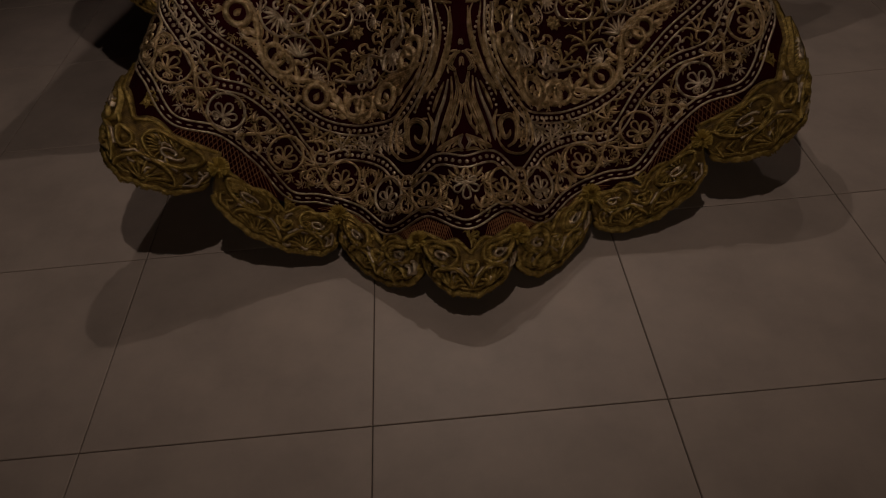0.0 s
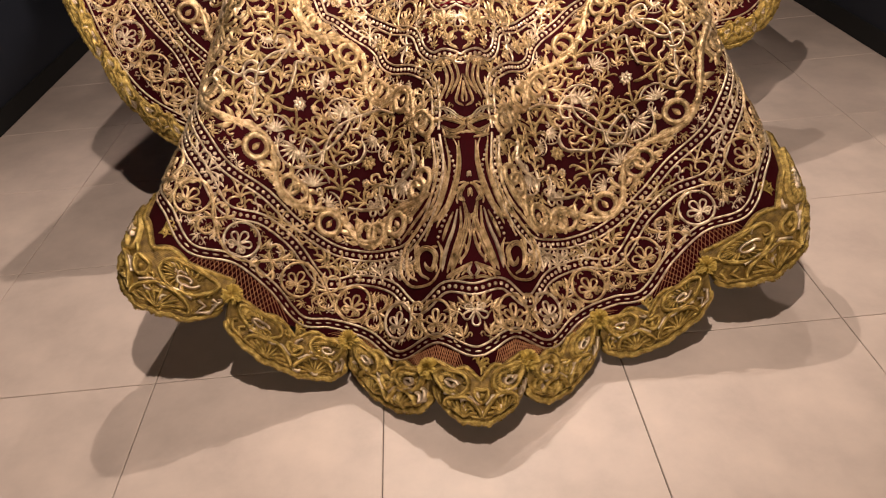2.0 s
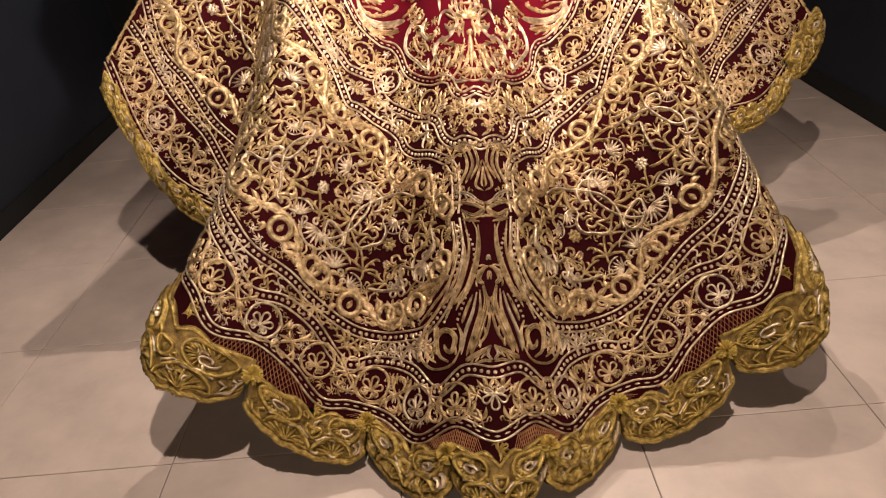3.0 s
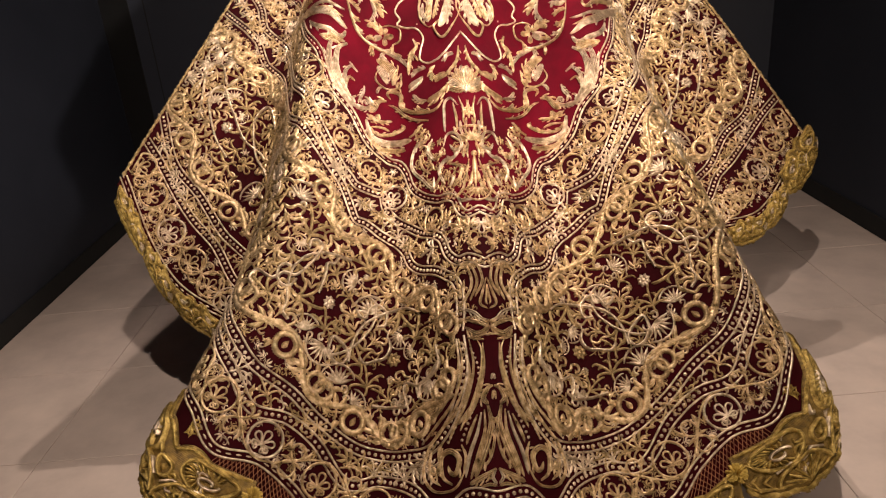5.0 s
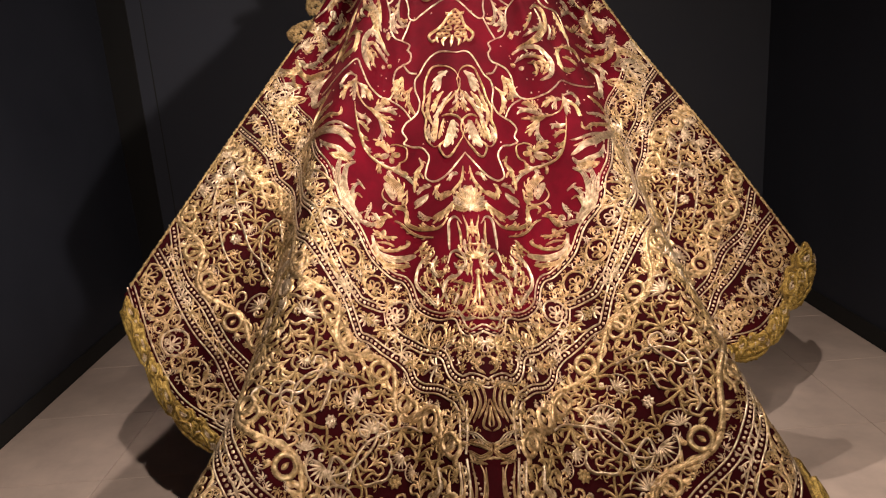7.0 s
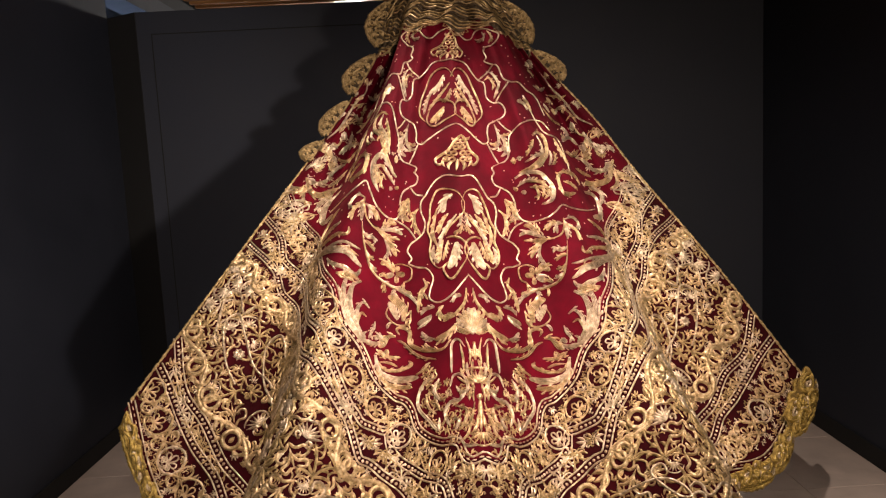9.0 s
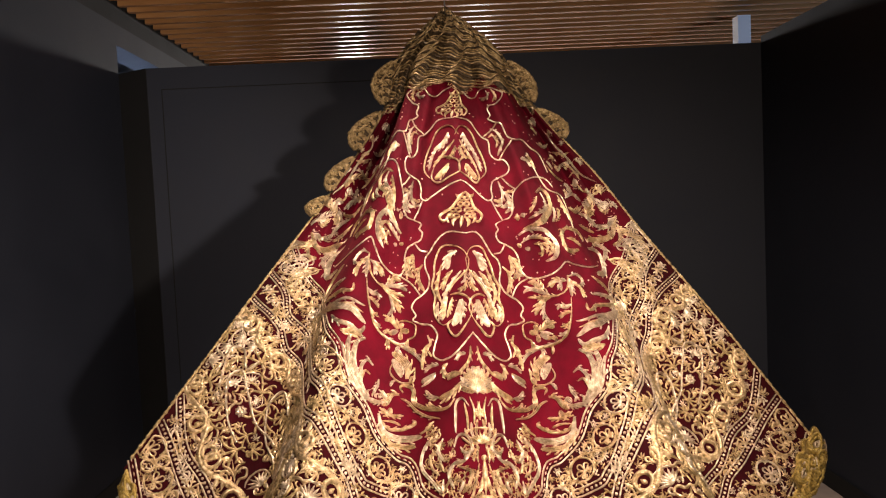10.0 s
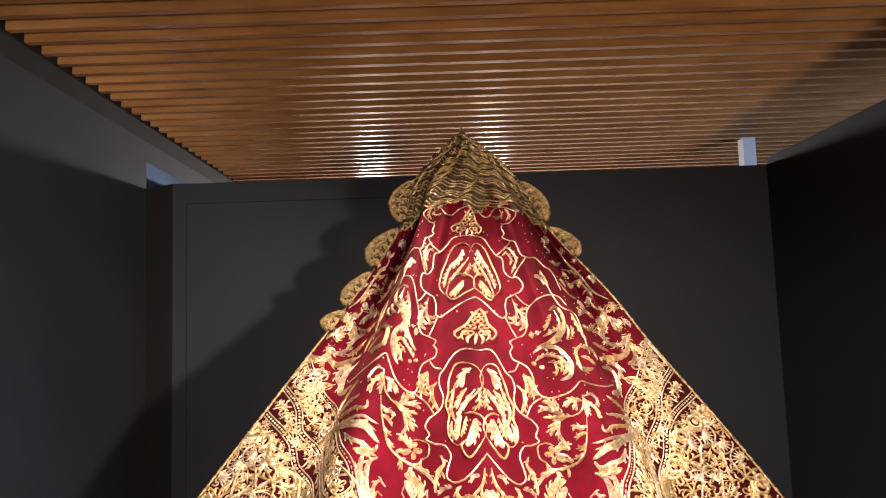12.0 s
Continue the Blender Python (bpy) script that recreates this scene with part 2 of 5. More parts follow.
# ---- embroidery threads ----
def thread(name, dark, mid, light, rough, metal, ply_depth=0.35):
    """Metal thread: uneven tarnish, a twisted ply and loose fibres."""
    m = textured(name, [(0.32, dark), (0.5, mid), (0.66, light)], 60, rough, metal, bump=0.45, bump_scale=420, distance=0.002, rough_var=0.1)
    b = m.node_tree.nodes["Principled BSDF"]
    co = m.node_tree.nodes.new("ShaderNodeTexCoord")
    ply = node(m, "ShaderNodeTexWave", Scale=95.0, Distortion=3.0, Detail=2.0)
    ply.bands_direction = "DIAGONAL"
    wire(m, co.outputs["Object"], ply.inputs["Vector"])
    bp = node(m, "ShaderNodeBump", Strength=ply_depth, Distance=0.002)
    wire(m, ply.outputs["Fac"], bp.inputs["Height"])
    wire(m, b.inputs["Normal"].links[0].from_socket, bp.inputs["Normal"])
    wire(m, bp.outputs["Normal"], b.inputs["Normal"])
    return m


GOLD = thread("gold_thread", (0.20, 0.136, 0.060), (0.46, 0.328, 0.176), (0.69, 0.53, 0.335), 0.31, 0.76, 0.4)
TUFT = thread("yellow_tuft", (0.32, 0.21, 0.035), (0.50, 0.36, 0.08), (0.66, 0.50, 0.14), 0.7, 0.1)
PALE = thread("silver_gilt_thread", (0.26, 0.190, 0.120), (0.48, 0.382, 0.270), (0.72, 0.60, 0.455), 0.32, 0.78, 0.2)
ANTIQUE = thread("antique_gold_thread", (0.13, 0.086, 0.036), (0.29, 0.203, 0.092), (0.46, 0.333, 0.165), 0.42, 0.66, 0.4)
LACE = thread("yellow_gold_braid", (0.14, 0.088, 0.018), (0.33, 0.23, 0.060), (0.58, 0.425, 0.14), 0.38, 0.7, 0.6)
CAPE_GROUND = thread("dark_lace", (0.020, 0.012, 0.005), (0.045, 0.028, 0.012), (0.10, 0.066, 0.030), 0.5, 0.5, 0.6)
LACE_GROUND = thread("dull_gold_braid", (0.07, 0.04, 0.010), (0.15, 0.095, 0.022), (0.26, 0.17, 0.045), 0.45, 0.6, 0.6)
NET = thread("rust_net", (0.20, 0.07, 0.03), (0.28, 0.12, 0.05), (0.38, 0.19, 0.08), 0.6, 0.3)


def surf(s, r):
    """Place and normal of the drape; straight on past its edges."""
    s, r = np.asarray(s, float), np.asarray(r, float)
    x, y = (np.clip(s, -1, 1) + 1) / 2 * (NS - 1), np.clip(r, 0, 1) * (NR - 1)
    i, j = np.clip(x.astype(int), 0, NS - 2), np.clip(y.astype(int), 0, NR - 2)
    u, v = (x - i)[..., None], (y - j)[..., None]
    mix = lambda g: (g[i, j] * (1 - u) + g[i + 1, j] * u) * (1 - v) + (g[i, j + 1] * (1 - u) + g[i + 1, j + 1] * u) * v
    p, n = mix(GRID), mix(NORM)
    over_r, over_s = (r - np.clip(r, 0, 1))[..., None], (s - np.clip(s, -1, 1))[..., None]
    p = p + over_r * (NR - 1) * (GRID[i, j + 1] - GRID[i, j]) + over_s * (NS - 1) / 2 * (GRID[i + 1, j] - GRID[i, j])
    return p, n / (np.linalg.norm(n, axis=-1, keepdims=True) + 1e-9)


def unit(v):
    return v / (np.linalg.norm(v, axis=-1, keepdims=True) + 1e-9)


class Piece:
    """Gathers raised threads into one mesh."""

    def __init__(self):
        self.v, self.f, self.n = [], [], 0

    def add(self, verts, faces):
        self.v.append(verts), self.f.append(faces + self.n)
        self.n += len(verts)

    def cord(self, p, n, w, h, off=0.0):
        """A rounded cord or leaf along p, of half width w and height h (numbers or one for each point)."""
        k = len(p)
        if k < 2:
            return
        t = unit(np.gradient(p, axis=0))
        b = unit(np.cross(n, t))
        w, h = np.broadcast_to(w, k)[:, None], np.broadcast_to(h, k)[:, None]
        c = p + b * off
        rows = np.stack([c - b * w - n * 0.002, c - b * w * 0.6 + n * h * 0.8, c + n * h, c + b * w * 0.6 + n * h * 0.8, c + b * w - n * 0.002], 1)
        a = np.arange(k - 1)[:, None] * 5 + np.arange(4)[None]
        self.add(rows.reshape(-1, 3), np.stack([a, a + 1, a + 6, a + 5], -1).reshape(-1, 4))

    def bead(self, p, n, r, h):
        e = unit(np.cross(n, (0.3, 0.5, 0.81)))
        g = np.cross(n, e)
        turn = np.arange(7) * 2 * np.pi / 7
        ring = np.cos(turn)[:, None] * e + np.sin(turn)[:, None] * g
        v = np.concatenate([p + ring * r - n * 0.001, p + ring * r * 0.72 + n * h * 0.7, (p + n * h)[None]])
        i = np.arange(7)
        j = (i + 1) % 7
        self.add(v, np.concatenate([np.stack([i, j, j + 7, i + 7], 1), np.stack([i + 7, j + 7, np.full(7, 14), np.full(7, 14)], 1)]))

    def done(self, name, mat, parent, label=""):
        if not self.n:
            return None
        faces = [tuple(f) if f[2] != f[3] else tuple(f[:3]) for f in np.concatenate(self.f).tolist()]
        return part(name, (np.concatenate(self.v), faces), mat, parent, label, True)


def curve(points, count=None, closed=False):
    """A smooth curve through 2D points."""
    q = np.asarray(points, float)
    k = np.r_[0, np.cumsum(np.linalg.norm(np.diff(q, axis=0), axis=1) + 1e-6)]
    return spline(k, q, np.linspace(0, k[-1], count or max(8, 6 * len(q))))


def lop(q):
    """The design's other half: drawn out a little more beside the middle of the field."""
    s, r = q[:, 0], q[:, 1]
    more = 0.034 * np.clip(s / 0.07, 0, 1) * np.clip((0.42 - s) / 0.14, 0, 1) * np.clip((r - 0.2) / 0.1, 0, 1) * np.clip((0.56 - r) / 0.1, 0, 1)
    return np.stack([-s - more, r], 1)


def along(points, step, mirror=1):
    """A curve on the cloth, in even steps of metres: place, normal, and its (s, r)."""
    q = np.asarray(points, float)
    if mirror < 0:
        q = lop(q)
    fine = curve(q, 60 * len(q)) if len(q) > 2 else np.linspace(q[0], q[1], 120)
    p, _ = surf(fine[:, 0], fine[:, 1])
    d = np.r_[0, np.cumsum(np.linalg.norm(np.diff(p, axis=0), axis=1))]
    at = np.linspace(0, d[-1], max(2, int(d[-1] / step) + 1))
    sr = np.stack([np.interp(at, d, fine[:, 0]), np.interp(at, d, fine[:, 1])], 1)
    return (*surf(sr[:, 0], sr[:, 1]), sr)


class Local:
    """Metres on the cloth round (s, r): first axis across, second towards the hem, turned by an angle; mirror flips the first."""

    def __init__(self, s, r, angle=0.0, mirror=1, size=1.0, tangent=None):
        s = s * mirror
        e = 1e-3
        p0 = surf(s, r)[0]
        self.ps, self.pr = (surf(s + e, r)[0] - surf(s - e, r)[0]) / (2 * e), (surf(s, r + e)[0] - surf(s, r - e)[0]) / (2 * e)
        e1 = unit(self.ps) * mirror
        e2 = unit(self.pr - (self.pr @ e1) * e1)
        if tangent is not None:
            angle += math.atan2(tangent @ e2, tangent @ e1)
        c, d = math.cos(angle), math.sin(angle)
        self.a, self.b = (e1 * c + e2 * d) * size, (e2 * c - e1 * d) * size
        self.g = np.linalg.inv([[self.ps @ self.ps, self.ps @ self.pr], [self.ps @ self.pr, self.pr @ self.pr]])
        self.s, self.r, self.size = s, r, size

    def to(self, q):
        q = np.asarray(q, float)
        d = q[:, :1] * self.a + q[:, 1:] * self.b
        m = np.stack([d @ self.ps, d @ self.pr], 1) @ self.g.T
        return surf(np.clip(self.s + m[:, 0], -0.988, 0.988), self.r + m[:, 1])

    def line(self, piece, pts, w=0.0022, h=0.003, count=None, taper=0.35):
        w, h = w * 1.3, h * 1.3
        q = curve(pts, count)
        p, n = self.to(q)
        u = np.linspace(0, 1, len(q))
        f = np.clip(np.minimum(u, 1 - u) * 8 + taper, 0, 1)
        if w > 0.007:
            # heavy cords show their twist
            f = f * (1 + 0.13 * np.cos(np.pi * np.arange(len(q))))
        piece.cord(p, n, w * f * self.size, h * f * self.size)

    def leaf(self, piece, pts, w=0.006, h=0.004):
        w, h = w * 1.2, h * 1.2
        q = curve(pts, 10)
        p, n = self.to(q)
        u = np.linspace(0, 1, len(q))
        f = np.sin(np.pi * np.clip(u, 0.02, 0.98)) ** 0.7 * (1.15 - 0.5 * u)
        piece.cord(p, n, w * f * self.size, h * np.clip(f, 0.1, 1) * self.size)

    def bead(self, piece, x, y, r=0.004, h=0.003):
        p, n = self.to([(x, y)])
        piece.bead(p[0], n[0], r * self.size, h * self.size)


def polar(r, deg, cx=0.0, cy=0.0):
    return (cx + r * math.cos(math.radians(deg)), cy + r * math.sin(math.radians(deg)))


def spiral(cx, cy, r0, r1, a0, turns, n=14):
    return [polar(r0 + (r1 - r0) * i / n, a0 + 360 * turns * i / n, cx, cy) for i in range(n + 1)]


# motifs, each about 0.07 m across, drawn in metres
def palmette(k, g, ring=True):
    if ring:
        k.line(g, [polar(0.034, a) for a in range(0, 375, 15)], 0.0024, 0.0035, 40, 1)
    for a, long in ((-90, 0.026), (-35, 0.023), (-145, 0.023), (20, 0.017), (160, 0.017)):
        c, d = polar(long, a - 14, 0, 0.012), polar(long, a + 14, 0, 0.012)
        tip = polar(long * 1.12, a, 0, 0.012)
        k.line(g, [(0, 0.012), c, tip, d, (0, 0.012)], 0.0018, 0.003, 14, 1)
    k.line(g, spiral(0.009, 0.022, 0.001, 0.007, 0, 0.9), 0.0016, 0.003, 14)
    k.line(g, spiral(-0.009, 0.022, 0.001, 0.007, 180, -0.9), 0.0016, 0.003, 14)


def tendrils(k, g):
    for m in (1, -1):
        k.line(g, [(0, 0), (0.012 * m, -0.012), (0.010 * m, -0.028), (0, -0.032), (-0.004 * m, -0.024)], 0.0021, 0.003, 18)
        k.line(g, [(0, 0), (0.013 * m, 0.011), (0.011 * m, 0.027), (0.001 * m, 0.031), (-0.003 * m, 0.024)], 0.0021, 0.003, 18)
        k.leaf(g, [(0.012 * m, -0.012), (0.021 * m, -0.022), (0.022 * m, -0.034)], 0.0042)
        k.leaf(g, [(0.012 * m, 0.012), (0.021 * m, 0.021), (0.021 * m, 0.033)], 0.0042)
        k.leaf(g, [(0.002 * m, 0), (0.013 * m, 0.001), (0.024 * m, 0.004)], 0.003)
    k.bead(g, 0, 0, 0.004, 0.004)


def trefoil(k, g):
    """Three comma leaves that fan out of a curled stem."""
    k.line(g, [(0.006, 0.026), (0.001, 0.020), (0, 0.010), (0, 0.0)], 0.0018, 0.003, 12)
    k.leaf(g, [(0, 0.006), (0.001, -0.010), (0.006, -0.026)], 0.0058, 0.0045)
    for m in (1, -1):
        k.leaf(g, [(0, 0.008), (0.013 * m, -0.003), (0.020 * m, -0.018)], 0.0052, 0.0042)
        k.line(g, [(0, 0.012), (0.010 * m, 0.013), (0.018 * m, 0.006), (0.022 * m, 0.012), (0.017 * m, 0.017)], 0.0018, 0.003, 14)


def twig(k, g):
    """A small S-shaped stem that ends in two hooks."""
    k.line(g, [(-0.014, 0.014), (-0.020, 0.008), (-0.016, 0.0), (-0.006, -0.001), (0.006, 0.002), (0.016, 0.0), (0.020, -0.008), (0.014, -0.014)], 0.0023, 0.0034, 26)
    for m in (1, -1):
        k.leaf(g, [(0, 0), (0.006 * m, 0.008 * m), (0.015 * m, 0.015 * m)], 0.0042, 0.004)
    k.bead(g, 0.011, -0.010, 0.0034, 0.0036)


def shell(k, g):
    for a in range(-160, -10, 21):
        k.leaf(g, [(0, 0.014), polar(0.016, a, 0, 0.012), polar(0.033, a, 0, 0.012)], 0.0034, 0.0055)
    k.line(g, [polar(0.036, a, 0, 0.012) for a in range(-165, -10, 12)], 0.0018, 0.004, 24)
    k.line(g, spiral(0.013, 0.02, 0.001, 0.009, 90, 1.0), 0.002)
    k.line(g, spiral(-0.013, 0.02, 0.001, 0.009, 90, -1.0), 0.002)


def rosette(k, g):
    for a in range(0, 360, 45):
        k.leaf(g, [polar(0.003, a), polar(0.011, a), polar(0.019, a)], 0.0062, 0.006)
    k.bead(g, 0, 0, 0.008, 0.008)


def coral(k, g):
    """An antler-like spray whose blunt branches all rise from one foot."""
    k.line(g, [(0.004, 0.040), (0, 0.030), (0, 0.016)], 0.0028, 0.0036, 8)
    for base, long, lean in ((-90, 0.050, 10), (-52, 0.046, 26), (-128, 0.046, -26), (-18, 0.034, 34), (-162, 0.034, -34)):
        foot = (0, 0.020)
        mid, end = polar(long * 0.5, base, *foot), polar(long, base + lean * 0.5, *foot)
        k.line(g, [foot, mid, end, polar(0.010, base + lean * 3, *end)], 0.0027, 0.0036, 14)
        if long > 0.04:
            k.leaf(g, [mid, polar(0.010, base - 40, *mid), polar(0.017, base - 65, *mid)], 0.0040)


def lyre(k, g):
    """Paired yellow loops round a small stem."""
    for m in (1, -1):
        k.line(g, [(0, 0.03), (0.012 * m, 0.014), (0.026 * m, 0.012), (0.030 * m, -0.006), (0.017 * m, -0.010), (0.010 * m, 0.002)], 0.0027, 0.004, 22)
        k.line(g, [(0, 0.008), (0.009 * m, -0.014), (0.022 * m, -0.022), (0.016 * m, -0.034), (0.005 * m, -0.024)], 0.0027, 0.004, 20)
        k.leaf(g, [(0.002 * m, 0.0), (0.012 * m, -0.004), (0.018 * m, 0.002)], 0.003)
    k.leaf(g, [(0, 0.02), (0, 0), (0, -0.03)], 0.003)


def chain_ring(k, g):
    """A heavy corded ring with a bud inside and leaves outside."""
    k.line(g, [polar(0.029, a) for a in range(0, 375, 15)], 0.0068, 0.008, 64, 1)
    k.leaf(g, [(0, 0.013), (0, 0), (0, -0.014)], 0.008, 0.006)
    for a in (35, 145, -35, -145):
        k.leaf(g, [polar(0.034, a), polar(0.046, a + 6), polar(0.058, a + 22)], 0.0085, 0.006)


def knot(k, g):
    """Two heavy corded links, with a fan of ribs between them."""
    for m in (1, -1):
        k.line(g, [polar(0.024, a, 0.015 * m, 0) for a in range(0, 375, 15)], 0.0058, 0.008, 54, 1)
        k.leaf(g, [(0.03 * m, 0.012), (0.046 * m, 0.024), (0.064 * m, 0.024)], 0.010, 0.006)
        k.leaf(g, [(0.028 * m, -0.016), (0.04 * m, -0.034), (0.058 * m, -0.04)], 0.008, 0.006)
    for a in (-90, -65, -115, -40, -140):
        k.line(g, [(0, 0), polar(0.02, a), polar(0.042, a)], 0.0026, 0.005, 8)
    k.bead(g, 0, 0.03, 0.006, 0.006)


def acanthus(k, g, count=8, turn=130, long=0.165, wide=0.0095):
    """A curling plume: a slim spine that bends round, comma-shaped fronds along its outer side, and a curl at its end."""
    spine, way, x, y, a = [(0.0, 0.0)], [-90.0], 0.0, 0.0, -90.0
    for i in range(16):
        a += turn / 16 * (0.4 + 1.2 * i / 16)
        x, y = x + long / 16 * math.cos(math.radians(a)), y + long / 16 * math.sin(math.radians(a))
        spine.append((x, y)), way.append(a)
    k.leaf(g, spine, wide * 0.55, 0.005)
    out = -1 if turn > 0 else 1
    for i in range(count):
        f = (i + 0.6) / count
        c, d = spine[int(f * 15)], way[int(f * 15)]
        n = long * (0.46 - 0.24 * f)
        q = polar(n * 0.5, d + out * 30, *c)
        k.leaf(g, [c, q, polar(n * 0.55, d + out * 2, *q)], wide * (0.62 - 0.25 * f), 0.0045)
        if i % 2 == 0:
            q = polar(n * 0.28, d - out * 48, *c)
            k.leaf(g, [c, q, polar(n * 0.3, d - out * 5, *q)], wide * 0.34, 0.004)
    k.line(g, spiral(x + 0.009 * math.cos(math.radians(a)), y + 0.009 * math.sin(math.radians(a)), 0.012, 0.002, a + 180, 1.2 * -out), 0.0026, 0.004)
    k.bead(g, x, y, 0.005, 0.005)


def lattice_cone(k, g):
    """A pointed openwork cone of small loops with curled feet."""
    for m in (1, -1):
        k.line(g, [(0, -0.052), (0.012 * m, -0.03), (0.022 * m, 0.0), (0.042 * m, 0.034), (0.034 * m, 0.046), (0.026 * m, 0.036)], 0.0021, 0.004, 28)
        for row in range(4):
            y = -0.028 + row * 0.018
            for c in range(row // 2 + 1):
                x = (0.0045 + 0.011 * c + 0.002 * row) * m
                k.line(g, [polar(0.0058, a, x, y) for a in range(0, 361, 40)], 0.0014, 0.0035, 14, 1)
        k.leaf(g, [(0.008 * m, 0.03), (0.016 * m, 0.042), (0.013 * m, 0.056)], 0.0042)
        k.leaf(g, [(0.02 * m, 0.02), (0.028 * m, 0.036), (0.022 * m, 0.048)], 0.0036)
        k.leaf(g, [(0.008 * m, -0.04), (0.016 * m, -0.036), (0.02 * m, -0.044)], 0.0026)
    k.leaf(g, [(0, 0.024), (0, 0.042), (0, 0.058)], 0.0042)


def spray(k, g):
    """A leafed twig with three curled leaves."""
    for a, n in ((-110, 0.045), (-60, 0.05), (-20, 0.055), (20, 0.05), (60, 0.04)):
        mid = polar(n * 0.55, a)
        k.leaf(g, [(0, 0), mid, polar(n, a + 22)], 0.0085, 0.005)
        k.leaf(g, [mid, polar(n * 0.3, a - 40, *mid), polar(n * 0.5, a - 75, *mid)], 0.0045, 0.004)
    k.bead(g, 0, 0, 0.006, 0.005)


def tulip(k, g):
    k.leaf(g, [(0, 0.025), (-0.012, 0.0), (-0.004, -0.035)], 0.015, 0.005)
    k.leaf(g, [(0.002, 0.025), (0.014, 0.0), (0.006, -0.032)], 0.013, 0.005)
    k.line(g, [polar(0.035, a, 0.004, 0) for a in range(20, 200, 15)], 0.0013, 0.002, 24)
    for a in (40, 120, 160):
        k.leaf(g, [polar(0.034, a), polar(0.042, a + 5), polar(0.052, a + 20)], 0.004)


# bands of the design, as (distance from the middle fold, distance down the cloth)
EDGE = [(0, 0.957), (0.06, 0.951), (0.125, 0.968), (0.17, 0.963), (0.22, 0.966), (0.247, 0.971), (0.278, 0.957), (0.31, 0.95), (0.35, 0.958), (0.39, 0.947), (0.45, 0.955), (0.55, 0.975), (0.65, 0.972), (0.76, 0.977), (0.9, 0.979), (0.998, 0.97)]
ZIGZAG = [(0, 0.923), (0.045, 0.922), (0.092, 0.937), (0.133, 0.928), (0.19, 0.931), (0.232, 0.941), (0.27, 0.923), (0.3, 0.917), (0.335, 0.922), (0.37, 0.909), (0.42, 0.907), (0.55, 0.935), (0.67, 0.945), (0.733, 0.925), (0.894, 0.914), (0.998, 0.917)]
INNER = [(0.055, 0.83), (0.05, 0.85), (0.067, 0.877), (0.106, 0.9), (0.15, 0.909), (0.183, 0.914), (0.228, 0.917), (0.272, 0.909), (0.306, 0.899), (0.35, 0.896), (0.394, 0.89), (0.46, 0.895), (0.58, 0.92), (0.7, 0.917), (0.79, 0.894), (0.906, 0.896), (0.998, 0.877)]
EDGE_UP = [(0, 0.729), (0.009, 0.731), (0.032, 0.734), (0.043, 0.73), (0.052, 0.721), (0.092, 0.723), (0.126, 0.722), (0.15, 0.717), (0.162, 0.707), (0.176, 0.702), (0.207, 0.701), (0.256, 0.688), (0.289, 0.664), (0.339, 0.638), (0.378, 0.606), (0.45, 0.6), (0.517, 0.603), (0.66, 0.61), (0.8, 0.597), (0.998, 0.577)]
ZIGZAG_UP = [(0, 0.777), (0.016, 0.774), (0.035, 0.772), (0.053, 0.774), (0.073, 0.768), (0.085, 0.756), (0.097, 0.753), (0.132, 0.752), (0.16, 0.749), (0.197, 0.745), (0.213, 0.739), (0.22, 0.73), (0.237, 0.729), (0.259, 0.728), (0.278, 0.726), (0.288, 0.721), (0.301, 0.716), (0.345, 0.688), (0.4, 0.66), (0.48, 0.68), (0.572, 0.696), (0.744, 0.68), (0.811, 0.655), (0.998, 0.652)]
INNER_UP = [(0.056, 0.826), (0.052, 0.812), (0.054, 0.796), (0.062, 0.789), (0.077, 0.785), (0.1, 0.781), (0.138, 0.78), (0.156, 0.776), (0.166, 0.769), (0.185, 0.764), (0.206, 0.762), (0.225, 0.76), (0.242, 0.757), (0.256, 0.755), (0.273, 0.754), (0.283, 0.746), (0.292, 0.738), (0.305, 0.728), (0.315, 0.723), (0.4, 0.695), (0.48, 0.725), (0.56, 0.742), (0.678, 0.738), (0.76, 0.702), (0.998, 0.705)]
FLOWERS = [(0.061, 0.94), (0.122, 0.947), (0.192, 0.947), (0.256, 0.946), (0.312, 0.936), (0.372, 0.928), (0.425, 0.928), (0.68, 0.962), (0.722, 0.958), (0.770, 0.950), (0.839, 0.946), (0.917, 0.944), (0.972, 0.938)]
FLOWERS_UP = [(0.10, 0.741), (0.192, 0.729), (0.247, 0.713), (0.302, 0.690), (0.348, 0.658), (0.395, 0.632), (0.506, 0.640), (0.60, 0.650), (0.70, 0.645), (0.80, 0.628), (0.90, 0.615)]
ROPE = [(0.083, 0.860), (0.128, 0.887), (0.172, 0.897), (0.235, 0.901), (0.28, 0.887), (0.33, 0.871), (0.411, 0.863), (0.5, 0.877), (0.62, 0.898), (0.71, 0.895), (0.8, 0.873), (0.89, 0.867), (0.97, 0.85)]
ROPE_UP = [(0.075, 0.820), (0.117, 0.803), (0.165, 0.796), (0.229, 0.776), (0.295, 0.762), (0.336, 0.742), (0.42, 0.727), (0.5, 0.749), (0.6, 0.765), (0.7, 0.755), (0.79, 0.729), (0.9, 0.73), (0.98, 0.735)]


def whole(half):
    return [(-s, r) for s, r in half[::-1] if s > 0] + list(half)


mantle = tagged(new("mantle"), "crimson velvet mantle thick with raised gold embroidery on a stand", "mantle")


